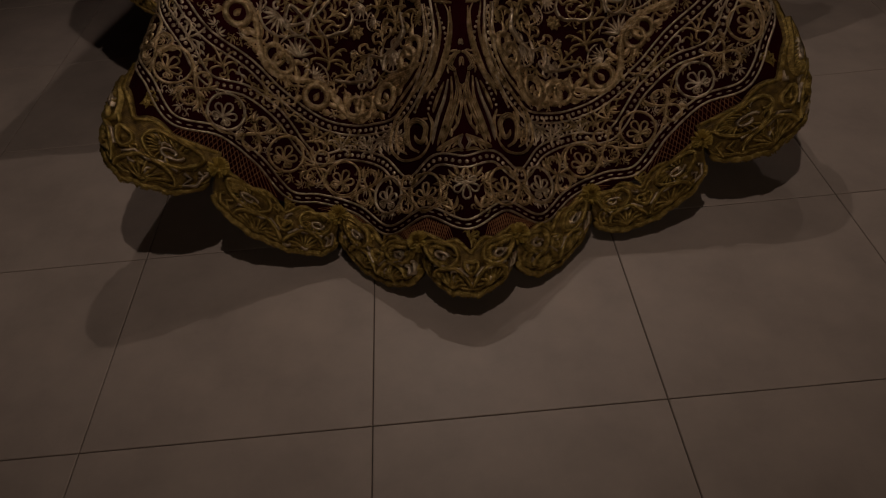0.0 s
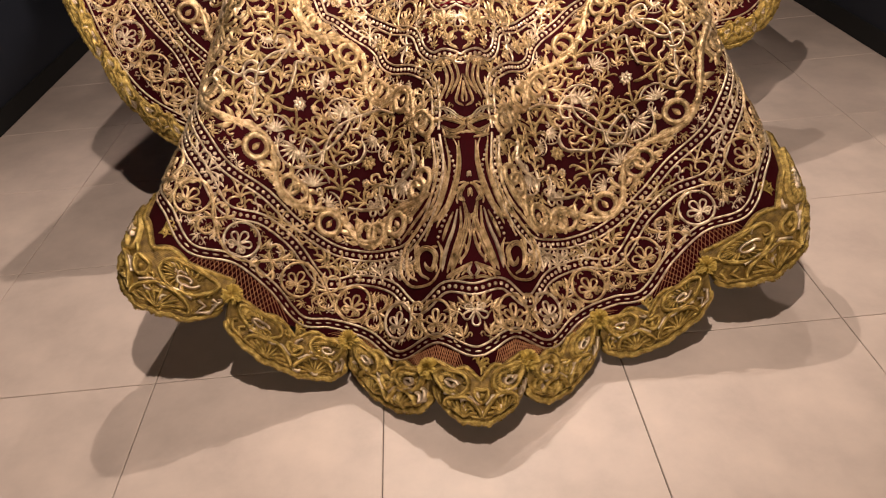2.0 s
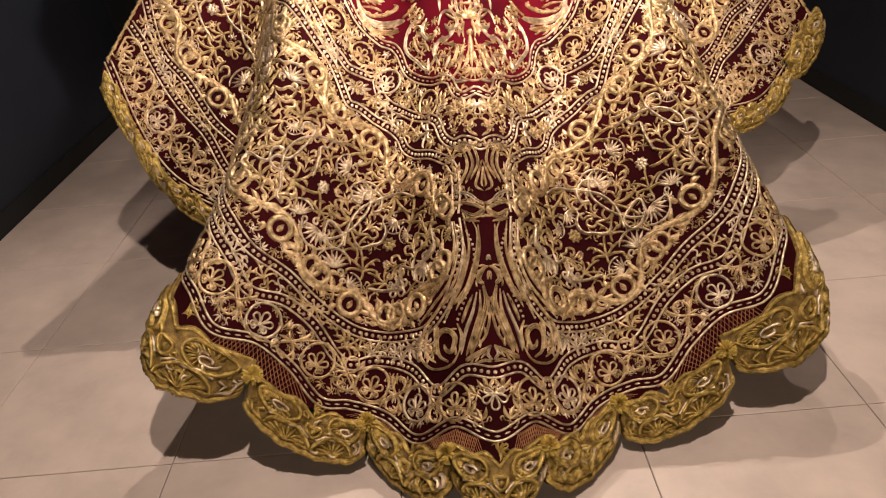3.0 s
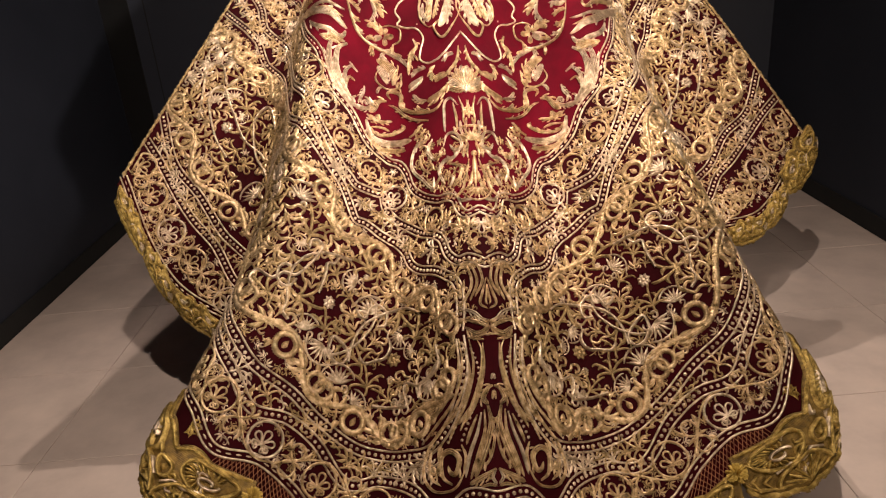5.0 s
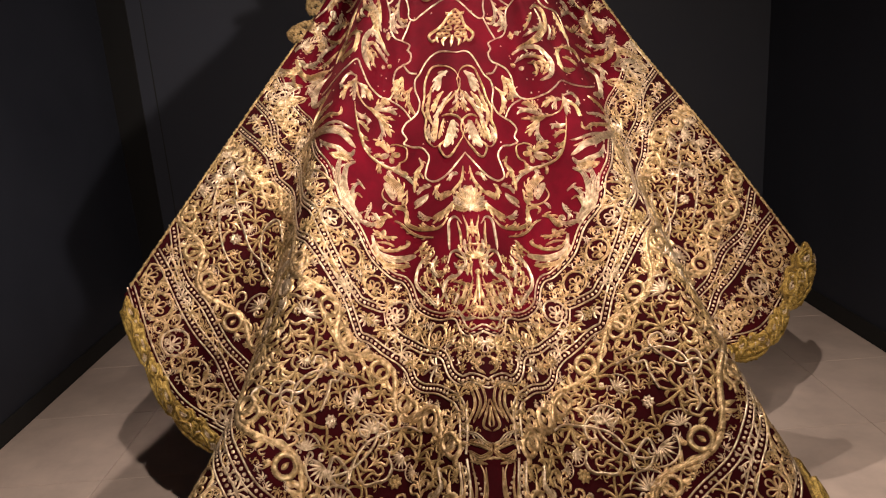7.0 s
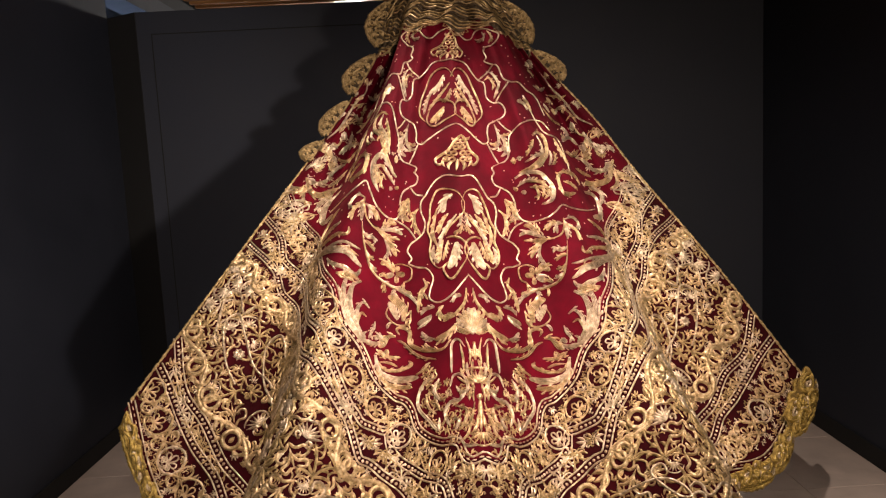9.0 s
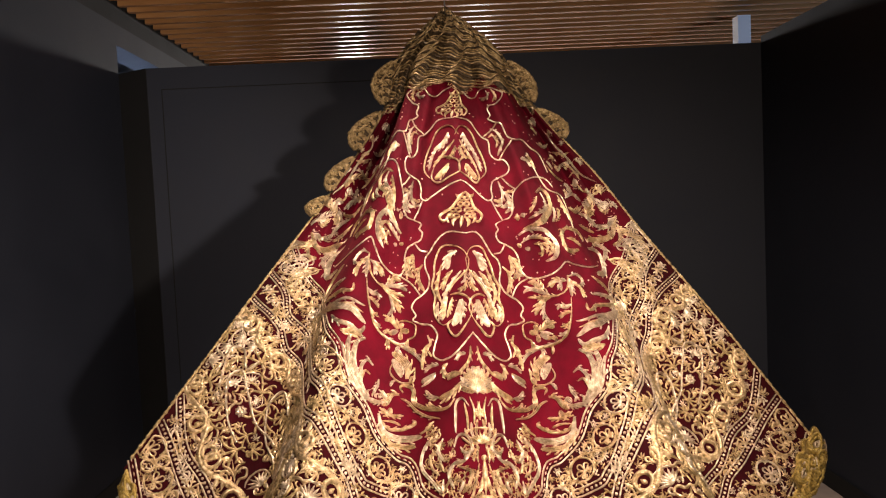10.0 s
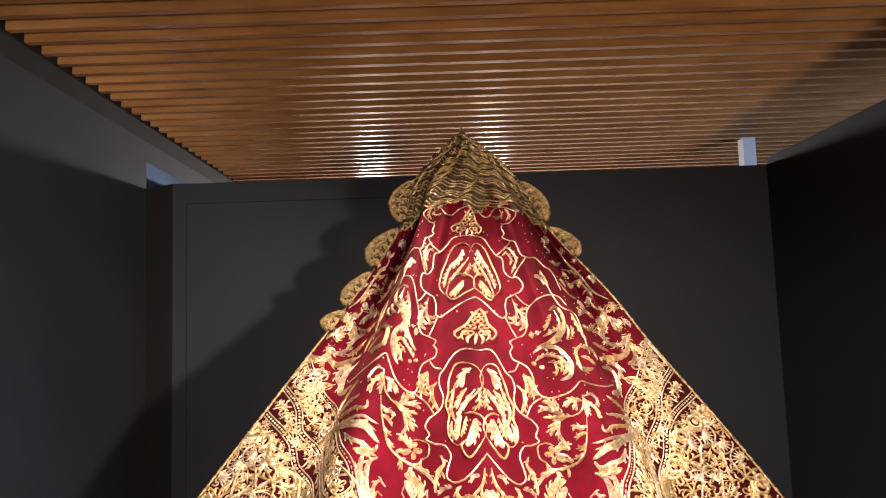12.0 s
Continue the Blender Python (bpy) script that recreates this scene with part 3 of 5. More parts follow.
def cloth(name, start, stop, rows, mat, label):
    """Velvet between two lines across the drape."""
    mid = np.array(EDGE_UP)
    u = np.linspace(0, 1, rows)[None]
    a = np.interp(abs(SS), *mid.T)[:, None] if start is None else start
    b = np.interp(abs(SS), *mid.T)[:, None] if stop is None else stop
    r = a + (b - a) * u
    p = surf(np.repeat(SS[:, None], rows, 1), r)[0]
    ii = np.arange(NS * rows).reshape(NS, rows)
    faces = np.stack([ii[:-1, :-1], ii[1:, :-1], ii[1:, 1:], ii[:-1, 1:]], -1).reshape(-1, 4)
    part(name, (p.reshape(-1, 3), faces), mat, mantle, label, True)


cloth("velvet_field", 0.0, None, 200, VELVET, "deep crimson velvet")
cloth("velvet_border", None, np.interp(abs(SS), (0.0, 0.20, 0.31, 0.45, 0.5), (0.974, 0.975, 0.979, 0.976, 0.983))[:, None], 120, VELVET_DARK, "velvet under the gold border, darker than the field")


def border(points, wide, beads, mirrors=(1,), mat=PALE, dash=False):
    """Two cords with a row of beads or short bars between them."""
    for m in mirrors:
        p, n, _ = along(points, 0.007, m)
        for side in (-wide, wide):
            g = Piece()
            g.cord(p, n, 0.0032, 0.0042, side)
            g.done("gold_cord", mat, mantle)
        g = Piece()
        p, n, _ = along(points, beads, m)
        if dash:
            t = unit(np.gradient(p, axis=0))
            for a, d, q in zip(p, t, n):
                g.cord(np.stack([a - d * 0.007, a, a + d * 0.007]), np.stack([q] * 3), (0.0012, 0.003, 0.0012), (0.001, 0.0034, 0.001))
            g.done("dash_trim", PALE, mantle)
        else:
            for a, q in zip(p[1:-1], n[1:-1]):
                g.bead(a, q, 0.0055, 0.0040)
            g.done("bead_trim", PALE, mantle)


border(whole(EDGE), 0.0105, 0.024, dash=True)
border(whole(ZIGZAG), 0.0130, 0.0165)
border(INNER, 0.0128, 0.0165, (1, -1))
border(whole(EDGE_UP), 0.0105, 0.022, dash=True)
border(whole(ZIGZAG_UP), 0.0122, 0.0155)
border(INNER_UP, 0.0122, 0.0155, (1, -1))


def place(name, draw, s, r, mat, angle=0.0, size=1.0, mirrors=(1, -1), tangent=None, **kw):
    for m in mirrors:
        g = Piece()
        draw(Local(s, r, angle, m, size, None if tangent is None else tangent[m]), g, **kw)
        g.done(name, mat, mantle)


def tangent_at(points, s):
    """The band's way in space near s, away from the middle, on both sides."""
    out = {}
    for m in (1, -1):
        p, _, sr = along(points, 0.01, m)
        i = int(np.clip(np.argmin(abs(sr[:, 0] - m * s)), 3, len(p) - 4))
        out[m] = unit(p[i + 3] - p[i - 3])
    return out


def flower_band(flowers, size):
    for m in (1, -1):
        p, n, _ = along(flowers, 0.005, m)
        b = unit(np.cross(n, unit(np.gradient(p, axis=0))))
        at = [int(np.argmin(np.linalg.norm(p - surf(m * fs, fr)[0], axis=1))) for fs, fr in flowers]
        phase = np.interp(np.arange(len(p)), at, np.arange(len(at)))
        g = Piece()
        g.cord(p + b * (np.cos(np.pi * phase) * 0.037 * size)[:, None], n, 0.0030, 0.0040)
        g.done("vine_cord", GOLD, mantle)
        g = Piece()
        for i in range(6, len(p) - 6, 9):
            side = 1 if (i // 9) % 2 else -1
            t = unit(p[i + 3] - p[i - 3])
            c = p[i] + b[i] * side * 0.020 * size
            hook = curve(np.stack([c, c + b[i] * side * 0.010 + t * 0.006, c + b[i] * side * 0.011 + t * 0.016, c + b[i] * side * 0.004 + t * 0.019]), 9)
            g.cord(hook, np.stack([n[i]] * 9), np.linspace(0.0030, 0.0016, 9), 0.0036)
        tagged(g.done("vine_hook", GOLD, mantle), "", "", "", "stuff")
    for i, (s, r) in enumerate(flowers):
        t = tangent_at(flowers, s)
        place("flower_roundel", palmette, s, r, PALE if i % 3 == 1 else GOLD, 0.0, size, tangent=t)
        if i + 1 < len(flowers):
            s2, r2 = flowers[i + 1]
            if abs(s2 - s) < 0.2:
                place("tendril_scroll", tendrils, (s + s2) / 2, (r + r2) / 2, GOLD, 0.0, size * 1.08, tangent=tangent_at(flowers, (s + s2) / 2))


flower_band(FLOWERS, 1.28)
flower_band(FLOWERS_UP, 1.12)
place("middle_palmette", palmette, 0, 0.938, PALE, math.pi, 1.3, (1,), ring=False)
for s, r, turn in ((0.022, 0.947, 0.4), (0.034, 0.935, 1.4), (0.012, 0.930, 0.2), (0.036, 0.944, -0.6)):
    place("leaf_sprig", trefoil, s, r, GOLD, turn, 1.0)
place("middle_palmette", palmette, 0, 0.746, PALE, math.pi, 1.1, (1,), ring=False)
for s, r, turn in ((0.026, 0.742, 0.3), (0.05, 0.745, 1.2), (0.07, 0.738, -0.4)):
    place("leaf_sprig", trefoil, s, r, GOLD, turn, 1.1)


def between(a, b, s):
    a, b = np.array(a), np.array(b)
    return (np.interp(s, a[:, 0], a[:, 1]) + np.interp(s, b[:, 0], b[:, 1])) / 2


rng = random.Random(7)
for low, high, step in ((ZIGZAG, INNER, 0.0105), (ZIGZAG_UP, INNER_UP, 0.012)):
    s = 0.10
    while s < 0.97:
        r = between(low, high, s)
        gap = abs(np.interp(s, *np.array(low).T) - np.interp(s, *np.array(high).T))
        if gap > 0.008:
            r += rng.uniform(-0.25, 0.25) * (gap - 0.008)
            place("leaf_sprig", rng.choice((trefoil, twig, coral)), s, r, rng.choice((PALE, GOLD, ANTIQUE)), rng.uniform(-3, 3), 0.72 + 8 * min(gap, 0.03), tangent=tangent_at(low, s))
        s += step * (1.0 if s < 0.42 else 1.9)


def rope_band(points, size):
    for m in (1, -1):
        p, n, _ = along(points, 0.004, m)
        d = np.r_[0, np.cumsum(np.linalg.norm(np.diff(p, axis=0), axis=1))]
        b = unit(np.cross(n, unit(np.gradient(p, axis=0))))
        g = Piece()
        at = [int(np.argmin(np.linalg.norm(p - surf(m * ks, kr)[0], axis=1))) for ks, kr in points]
        sway = (np.cos(np.pi * np.interp(np.arange(len(p)), at, np.arange(len(at)))) * 0.036 * size)[:, None]
        twist = 1 + 0.16 * np.sin(d * 2 * np.pi / 0.0105)
        g.cord(p + b * sway, n, 0.0098 * twist, 0.0085 * twist)
        g.done("twisted_rope", GOLD, mantle)
    for i, (s, r) in enumerate(points):
        place("chain_ring" if i % 2 else "corded_knot", chain_ring if i % 2 else knot, s, r, GOLD, 0.0, size, tangent=tangent_at(points, s))
    for (s, r), (s2, r2) in zip(points, points[1:]):
        place("acanthus_leaf", trefoil, (s + s2) / 2, (r + r2) / 2, GOLD, rng.uniform(0, 6), 1.5)


rope_band(ROPE, 1.0)
rope_band(ROPE_UP, 0.95)

# the medallions between the rope bands: interlaced stems, then flowers and sprays in the gaps
STEMS = [
    [(0.1318, 0.8125), (0.157, 0.8099), (0.1873, 0.8141), (0.2168, 0.8214), (0.2392, 0.8306), (0.25, 0.8407), (0.255, 0.8521), (0.2551, 0.8626)],
    [(0.2255, 0.8143), (0.2244, 0.8251), (0.2383, 0.8401), (0.2567, 0.8532), (0.2717, 0.8605), (0.2817, 0.8632)],
    [(0.2198, 0.8301), (0.2039, 0.8259), (0.2023, 0.819), (0.2112, 0.8149), (0.227, 0.8151), (0.2376, 0.8208), (0.2398, 0.8263), (0.2526, 0.8258), (0.2576, 0.8225)],
    [(0.2414, 0.8564), (0.2344, 0.8593), (0.2176, 0.8546), (0.1967, 0.8478), (0.1912, 0.84), (0.1986, 0.8351)],
    [(0.2826, 0.8617), (0.2805, 0.8492), (0.2662, 0.8517), (0.2573, 0.8573), (0.2619, 0.8655), (0.2735, 0.8656), (0.2811, 0.8598)],
    [(0.2369, 0.8106), (0.2239, 0.8139)],
    [(0.2757, 0.7879), (0.2964, 0.7888), (0.3257, 0.7937), (0.3466, 0.8046), (0.3573, 0.8185), (0.3569, 0.8275), (0.3556, 0.8314)],
    [(0.3267, 0.7948), (0.3354, 0.8065), (0.3506, 0.8209), (0.3688, 0.8261), (0.3735, 0.832), (0.3653, 0.8344), (0.3525, 0.8307), (0.3479, 0.8236)],
    [(0.3267, 0.7948), (0.3237, 0.788), (0.3313, 0.7852), (0.3427, 0.7889), (0.3435, 0.7948)],
    [(0.3597, 0.8173), (0.3698, 0.8188), (0.3773, 0.8259), (0.3762, 0.832), (0.4125, 0.8447), (0.418, 0.8544), (0.4053, 0.8537)],
    [(0.2954, 0.7904), (0.3002, 0.7959), (0.3109, 0.7986), (0.3104, 0.8054), (0.3118, 0.815), (0.3139, 0.8234)],
    [(0.3555, 0.8344), (0.3485, 0.8438), (0.3491, 0.8504), (0.3388, 0.8538)],
    [(0.0989, 0.8348), (0.0939, 0.8461), (0.107, 0.8541), (0.1282, 0.863), (0.1306, 0.8707)],
    [(0.0921, 0.8442), (0.1124, 0.8562), (0.1322, 0.8626), (0.1585, 0.8644), (0.1578, 0.8721), (0.1523, 0.8756), (0.1824, 0.8823), (0.2138, 0.886)],
    [(0.62, 0.84), (0.70, 0.83), (0.76, 0.80), (0.82, 0.78), (0.86, 0.80), (0.80, 0.83), (0.74, 0.85)],
    [(0.88, 0.82), (0.92, 0.78), (0.86, 0.76), (0.80, 0.775), (0.77, 0.76)],
    [(0.58, 0.80), (0.64, 0.79), (0.68, 0.81), (0.66, 0.84), (0.60, 0.85)],
]
for stem in STEMS:
    for m in (1, -1):
        g = Piece()
        p, n, _ = along(stem, 0.006, m)
        g.cord(p, n, 0.0044, 0.011)
        g.done("interlaced_stem", PALE, mantle)
taken = []


def free(p, radius):
    return all(np.linalg.norm(p - q) > (radius + k) * 0.74 for q, k in taken)


fixed = [(0.269, 0.803, shell, PALE, 1.2, 1.2), (0.317, 0.850, shell, PALE, 0.3, 1.15), (0.295, 0.826, rosette, PALE, 0, 1.05), (0.184, 0.849, rosette, ANTIQUE, 0, 1.15), (0.260, 0.830, lyre, GOLD, 0.5, 1.15), (0.223, 0.842, lyre, GOLD, -0.6, 1.15), (0.136, 0.848, lyre, GOLD, 0.4, 1.05), (0.325, 0.814, lyre, GOLD, 0.2, 1.1), (0.139, 0.825, coral, ANTIQUE, 0, 1.25), (0.226, 0.869, coral, ANTIQUE, 0.3, 1.2), (0.196, 0.876, coral, ANTIQUE, 1.2, 1.0), (0.298, 0.799, coral, ANTIQUE, 0.6, 1.0), (0.294, 0.841, coral, ANTIQUE, 0.2, 1.1), (0.273, 0.813, coral, ANTIQUE, 0.9, 0.9), 
         (0.84, 0.80, shell, PALE, 1.0, 1.2), (0.76, 0.82, rosette, PALE, 0, 1.2), (0.72, 0.79, coral, ANTIQUE, 0, 1.2), (0.90, 0.80, lyre, GOLD, 0, 1.1), (0.79, 0.845, lyre, GOLD, 0, 1.1)]
NAMES = {shell: "shell", rosette: "rosette", lyre: "yellow_loop_flower", coral: "coral_spray", trefoil: "leaf_sprig", palmette: "palmette", tendrils: "tendril_scroll"}
for s, r, draw, mat, ang, size in fixed:
    place(NAMES[draw], draw, s, r, mat, ang, size)
    taken.append((surf(s, r)[0], 0.036 * size))
top, low = np.array(ROPE_UP), np.array(ROPE)
for radius, tries in ((0.044, 900), (0.034, 2500), (0.025, 4000), (0.018, 3000)):
    for _ in range(tries):
        s = rng.uniform(0.10, 0.975)
        a, b = np.interp(s, *top.T) + 0.011, np.interp(s, *low.T) - 0.011
        if b - a < 0.01:
            continue
        r = rng.uniform(a, b)
        q = surf(s, r)[0]
        if not free(q, radius):
            continue
        taken.append((q, radius))
        draw = rng.choice((coral, lyre, coral, shell, palmette) if radius > 0.03 else (coral, coral, lyre, trefoil, shell) if radius > 0.02 else (trefoil, coral, rosette, coral))
        mat = {coral: ANTIQUE, lyre: GOLD, shell: PALE}.get(draw) or rng.choice((PALE, ANTIQUE, GOLD))
        place(NAMES[draw], draw, s, r, mat, rng.uniform(0, 6.28), radius / 0.031, **({"ring": False} if draw is palmette else {}))

# small leaves worked into what is left of the borders
for low_line, high_line, first, spacing, tries in ((EDGE, ZIGZAG, 0.03, 0.0215, 2600), (EDGE_UP, ZIGZAG_UP, 0.03, 0.0205, 2600), (INNER, ROPE, 0.10, 0.022, 1500), (INNER_UP, ROPE_UP, 0.10, 0.022, 1500)):
    a, b = np.array(low_line), np.array(high_line)
    flowers = [surf(s, r)[0] for s, r in FLOWERS + FLOWERS_UP]
    ropes = [] if spacing < 0.022 else [surf(s, r)[0] for s, r in ROPE + ROPE_UP]
    spots = []
    for _ in range(tries):
        s = rng.uniform(first, 0.965)
        r0, r1 = sorted((np.interp(s, *a.T), np.interp(s, *b.T)))
        if r1 - r0 < 0.012:
            continue
        r = rng.uniform(r0 + 0.007, r1 - 0.007)
        q = surf(s, r)[0]
        if any(np.linalg.norm(q - c) < 0.043 for c in flowers + ropes) or any(np.linalg.norm(q - c) < spacing for c in spots):
            continue
        spots.append(q)
        place("leaf_sprig", rng.choice((trefoil, twig, trefoil)), s, r, rng.choice((PALE, GOLD, ANTIQUE)), rng.uniform(0, 6.28), 0.55)

# ornaments on the middle fold
place("yellow_loop_flower", lyre, 0.075, 0.803, GOLD, 0.3, 1.0)
place("shell", shell, 0.070, 0.838, ANTIQUE, 1.2, 0.8)
for s, r, size, draw in ((0.052, 0.796, 1.0, trefoil), (0.035, 0.779, 0.85, trefoil), (0.014, 0.776, 0.7, trefoil), (0.05, 0.806, 0.8, tendrils), (0.06, 0.783, 0.9, coral), (0.08, 0.777, 0.8, trefoil), (0.03, 0.811, 0.6, twig), (0.02, 0.760, 0.8, trefoil), (0.045, 0.756, 0.8, twig), (0.028, 0.728, 0.8, twig), (0.052, 0.729, 0.8, twig), (0.02, 0.750, 0.8, tendrils)):
    place("leaf_sprig", draw, s, r, (ANTIQUE, GOLD)[draw is trefoil], 0.5, size)
for pts in ([(0.036, 0.838), (0.024, 0.852), (0.034, 0.872), (0.055, 0.893)], [(0.05, 0.835), (0.042, 0.855), (0.055, 0.876), (0.078, 0.895)]):
    for m in (1, -1):
        g = Piece()
        p, n, _ = along(pts, 0.013, m)
        for a, q in zip(p, n):
            g.bead(a, q, 0.0042, 0.0045)
        g.done("bead_trim", PALE, mantle)

# the crimson field: thin wandering cords, paired plumes, acanthus and sprays
for name, pts, wide, mat in (
    ("cartouche_cord", [(0.0, 0.217), (0.095, 0.231), (0.116, 0.249), (0.141, 0.268), (0.166, 0.278), (0.154, 0.303), (0.17, 0.315), (0.222, 0.32), (0.23, 0.33), (0.212, 0.341), (0.154, 0.351), (0.125, 0.356), (0.113, 0.37), (0.112, 0.382), (0.093, 0.386), (0.071, 0.377), (0.043, 0.36), (0.017, 0.348), (0.0, 0.344)], 0.0036, PALE),
    ("cartouche_cord", [(0.0, 0.43), (0.034, 0.43), (0.051, 0.438), (0.064, 0.45), (0.08, 0.465), (0.101, 0.478), (0.106, 0.49), (0.099, 0.504), (0.108, 0.516), (0.136, 0.531), (0.16, 0.541), (0.176, 0.553), (0.165, 0.56), (0.175, 0.567), (0.151, 0.567), (0.114, 0.562), (0.101, 0.568), (0.11, 0.583), (0.114, 0.593), (0.097, 0.594), (0.07, 0.585), (0.045, 0.572), (0.022, 0.559), (0.0, 0.548)], 0.0036, PALE),
    ("vine_cord", [(0.004, 0.161), (0.075, 0.17), (0.126, 0.185), (0.172, 0.188), (0.226, 0.178), (0.29, 0.179), (0.415, 0.195), (0.302, 0.213), (0.237, 0.218), (0.241, 0.229), (0.219, 0.235), (0.253, 0.245), (0.288, 0.252), (0.291, 0.271), (0.33, 0.277), (0.423, 0.28), (0.464, 0.295), (0.51, 0.316), (0.51, 0.345)], 0.0036, PALE),
    ("vine_cord", [(0.141, 0.268), (0.214, 0.257), (0.263, 0.246)], 0.0036, PALE),
    ("vine_cord", [(0.192, 0.316), (0.253, 0.296), (0.33, 0.277)], 0.0036, PALE),
    ("vine_cord", [(0.17, 0.351), (0.193, 0.364), (0.221, 0.371)], 0.0036, PALE),
    ("vine_cord", [(0.105, 0.387), (0.119, 0.406), (0.134, 0.422)], 0.0036, PALE),
    ("vine_cord", [(0.134, 0.422), (0.163, 0.419), (0.183, 0.408), (0.196, 0.385), (0.239, 0.366), (0.316, 0.346), (0.422, 0.339), (0.48, 0.352), (0.499, 0.37)], 0.0036, PALE),
    ("vine_cord", [(0.134, 0.422), (0.107, 0.427), (0.113, 0.434), (0.103, 0.44), (0.107, 0.449), (0.133, 0.459), (0.163, 0.471), (0.177, 0.485), (0.179, 0.497), (0.197, 0.511), (0.229, 0.514), (0.277, 0.502), (0.339, 0.481), (0.383, 0.471), (0.416, 0.479), (0.564, 0.552)], 0.0036, PALE),
    ("vine_cord", [(0.131, 0.458), (0.114, 0.467), (0.088, 0.466)], 0.0036, PALE),
    ("vine_cord", [(0.138, 0.532), (0.159, 0.522), (0.204, 0.515)], 0.0036, PALE),
    ("vine_cord", [(0.42, 0.30), (0.46, 0.36), (0.53, 0.40), (0.50, 0.46)], 0.0035, PALE),
):
    for m in (1, -1):
        g = Piece()
        p, n, _ = along(pts, 0.005, m)
        u = np.linspace(0, 1, len(p))
        g.cord(p, n, wide * np.clip(np.minimum(u, 1 - u) * 10 + 0.5, 0, 1), wide * 1.15)
        g.done(name, mat, mantle)
place("lattice_cone", lattice_cone, 0, 0.392, GOLD, 0, 1.85, (1,))
place("lattice_cone", lattice_cone, 0, 0.192, GOLD, 0, 1.5, (1,))
for s, r, ang, size, turn, mat in (
    (0.74, 0.565, 2.4, 1.2, 120, PALE), (0.66, 0.575, 2.6, 1.1, 130, GOLD), (0.82, 0.55, 2.2, 1.0, 120, GOLD), (0.74, 0.47, 0.4, 0.9, 130, GOLD), (0.86, 0.50, 0.2, 0.8, -120, PALE), (0.82, 0.40, 0.2, 0.8, -130, GOLD), (0.90, 0.56, 2.3, 0.9, 120, PALE),
):
    place("acanthus_plume", acanthus, s, r, mat, ang, size, turn=turn)
for s, r, ang, size, draw, mat in (
    (0.70, 0.25, 0.3, 0.55, spray, PALE),
    (0.84, 0.55, 0.3, 0.7, spray, GOLD),
    (0.80, 0.44, 0.1, 0.8, spray, PALE),
    (0.72, 0.40, 0.2, 0.7, tulip, PALE),
    (0.90, 0.44, 0.0, 0.7, spray, GOLD),
    (0.60, 0.27, 0.0, 0.6, spray, GOLD),
    (0.80, 0.32, 0.0, 0.6, spray, GOLD),
    (0.56, 0.34, 0.3, 0.6, spray, PALE),
    (0.64, 0.33, 0.2, 0.6, tulip, GOLD),
    (0.62, 0.40, 0.2, 0.7, spray, PALE),
    (0.68, 0.47, 0.2, 0.8, spray, GOLD),
    (0.93, 0.50, 0.1, 0.6, spray, PALE),
    (0.92, 0.36, 0.1, 0.6, spray, PALE),
    (0.88, 0.28, 0.1, 0.5, tulip, GOLD),
    (0.42, 0.305, 0.2, 0.5, tulip, PALE),
):
    place({spray: "leafed_spray", tulip: "tulip_flower"}[draw], draw, s, r, mat, ang, size)

FULLNESS = {"handle_scroll": 0.75, "border_frond": 0.8, "wing_feather": 0.85, "column_scroll": 2.0, "keyhole_column": 2.0, "side_spray": 1.3, "gallery_scroll": 1.3, "fan_palmette": 1.3}


def blades(name, rows):
    """Raised leaves worked in side-by-side ribs, given by half width and way on the cloth, on both sides of the middle."""
    for i, (wide, pts) in enumerate(rows):
        wide *= FULLNESS.get(name, 1.12)
        ribs = int(np.clip(round(2 * wide / 0.0050), 1, 6))
        for m in (1, -1):
            p, n, _ = along(pts, 0.005, m)
            t = unit(np.gradient(p, axis=0))
            b = unit(np.cross(n, t))
            u = np.linspace(0, 1, len(p))
            f = ((0.38 + 0.62 * np.sin(np.pi / 2 * np.clip(u / 0.6, 0, 1))) * np.sqrt(1.002 - u**7))[:, None] if wide > 0.0028 else np.clip(np.minimum(u, 1 - u) * 9 + 0.4, 0, 1)[:, None]
            g = Piece()
            for k in range(ribs):
                x = (2 * k + 1) / ribs - 1
                g.cord(p + b * f * wide * x + n * 0.004 * (1 - x * x) * f, n, wide / ribs * (0.80 if ribs > 1 else 1.0) * f[:, 0], (0.0022 + wide / ribs * 0.9) * f[:, 0])
            if wide > 0.0052 and len(p) > 8:
                # small lobes that curl off the outer side
                bend = np.sign(np.sum(np.cross(t[0], t[-1]) * n[len(p) // 2])) or 1
                for at in (0.22, 0.42, 0.62, 0.8):
                    k = int(at * (len(p) - 1))
                    o = b[k] * -bend
                    c = p[k] + o * wide * 0.8 * f[k]
                    size = min(wide * 1.6, 0.016)
                    lobe = np.stack([c - t[k] * size * 0.5, c + o * size * 0.45 + t[k] * size * 0.1, c + o * size * 0.75 + t[k] * size * 0.9])
                    g.cord(curve(lobe, 6), np.stack([n[k]] * 6), size * 0.26 * np.array((0.5, 0.9, 1.0, 1.0, 0.8, 0.35)), 0.0042)
            g.done(name, PALE if (i * 7 + len(pts)) % 5 < 2 and wide > 0.004 else GOLD, mantle)


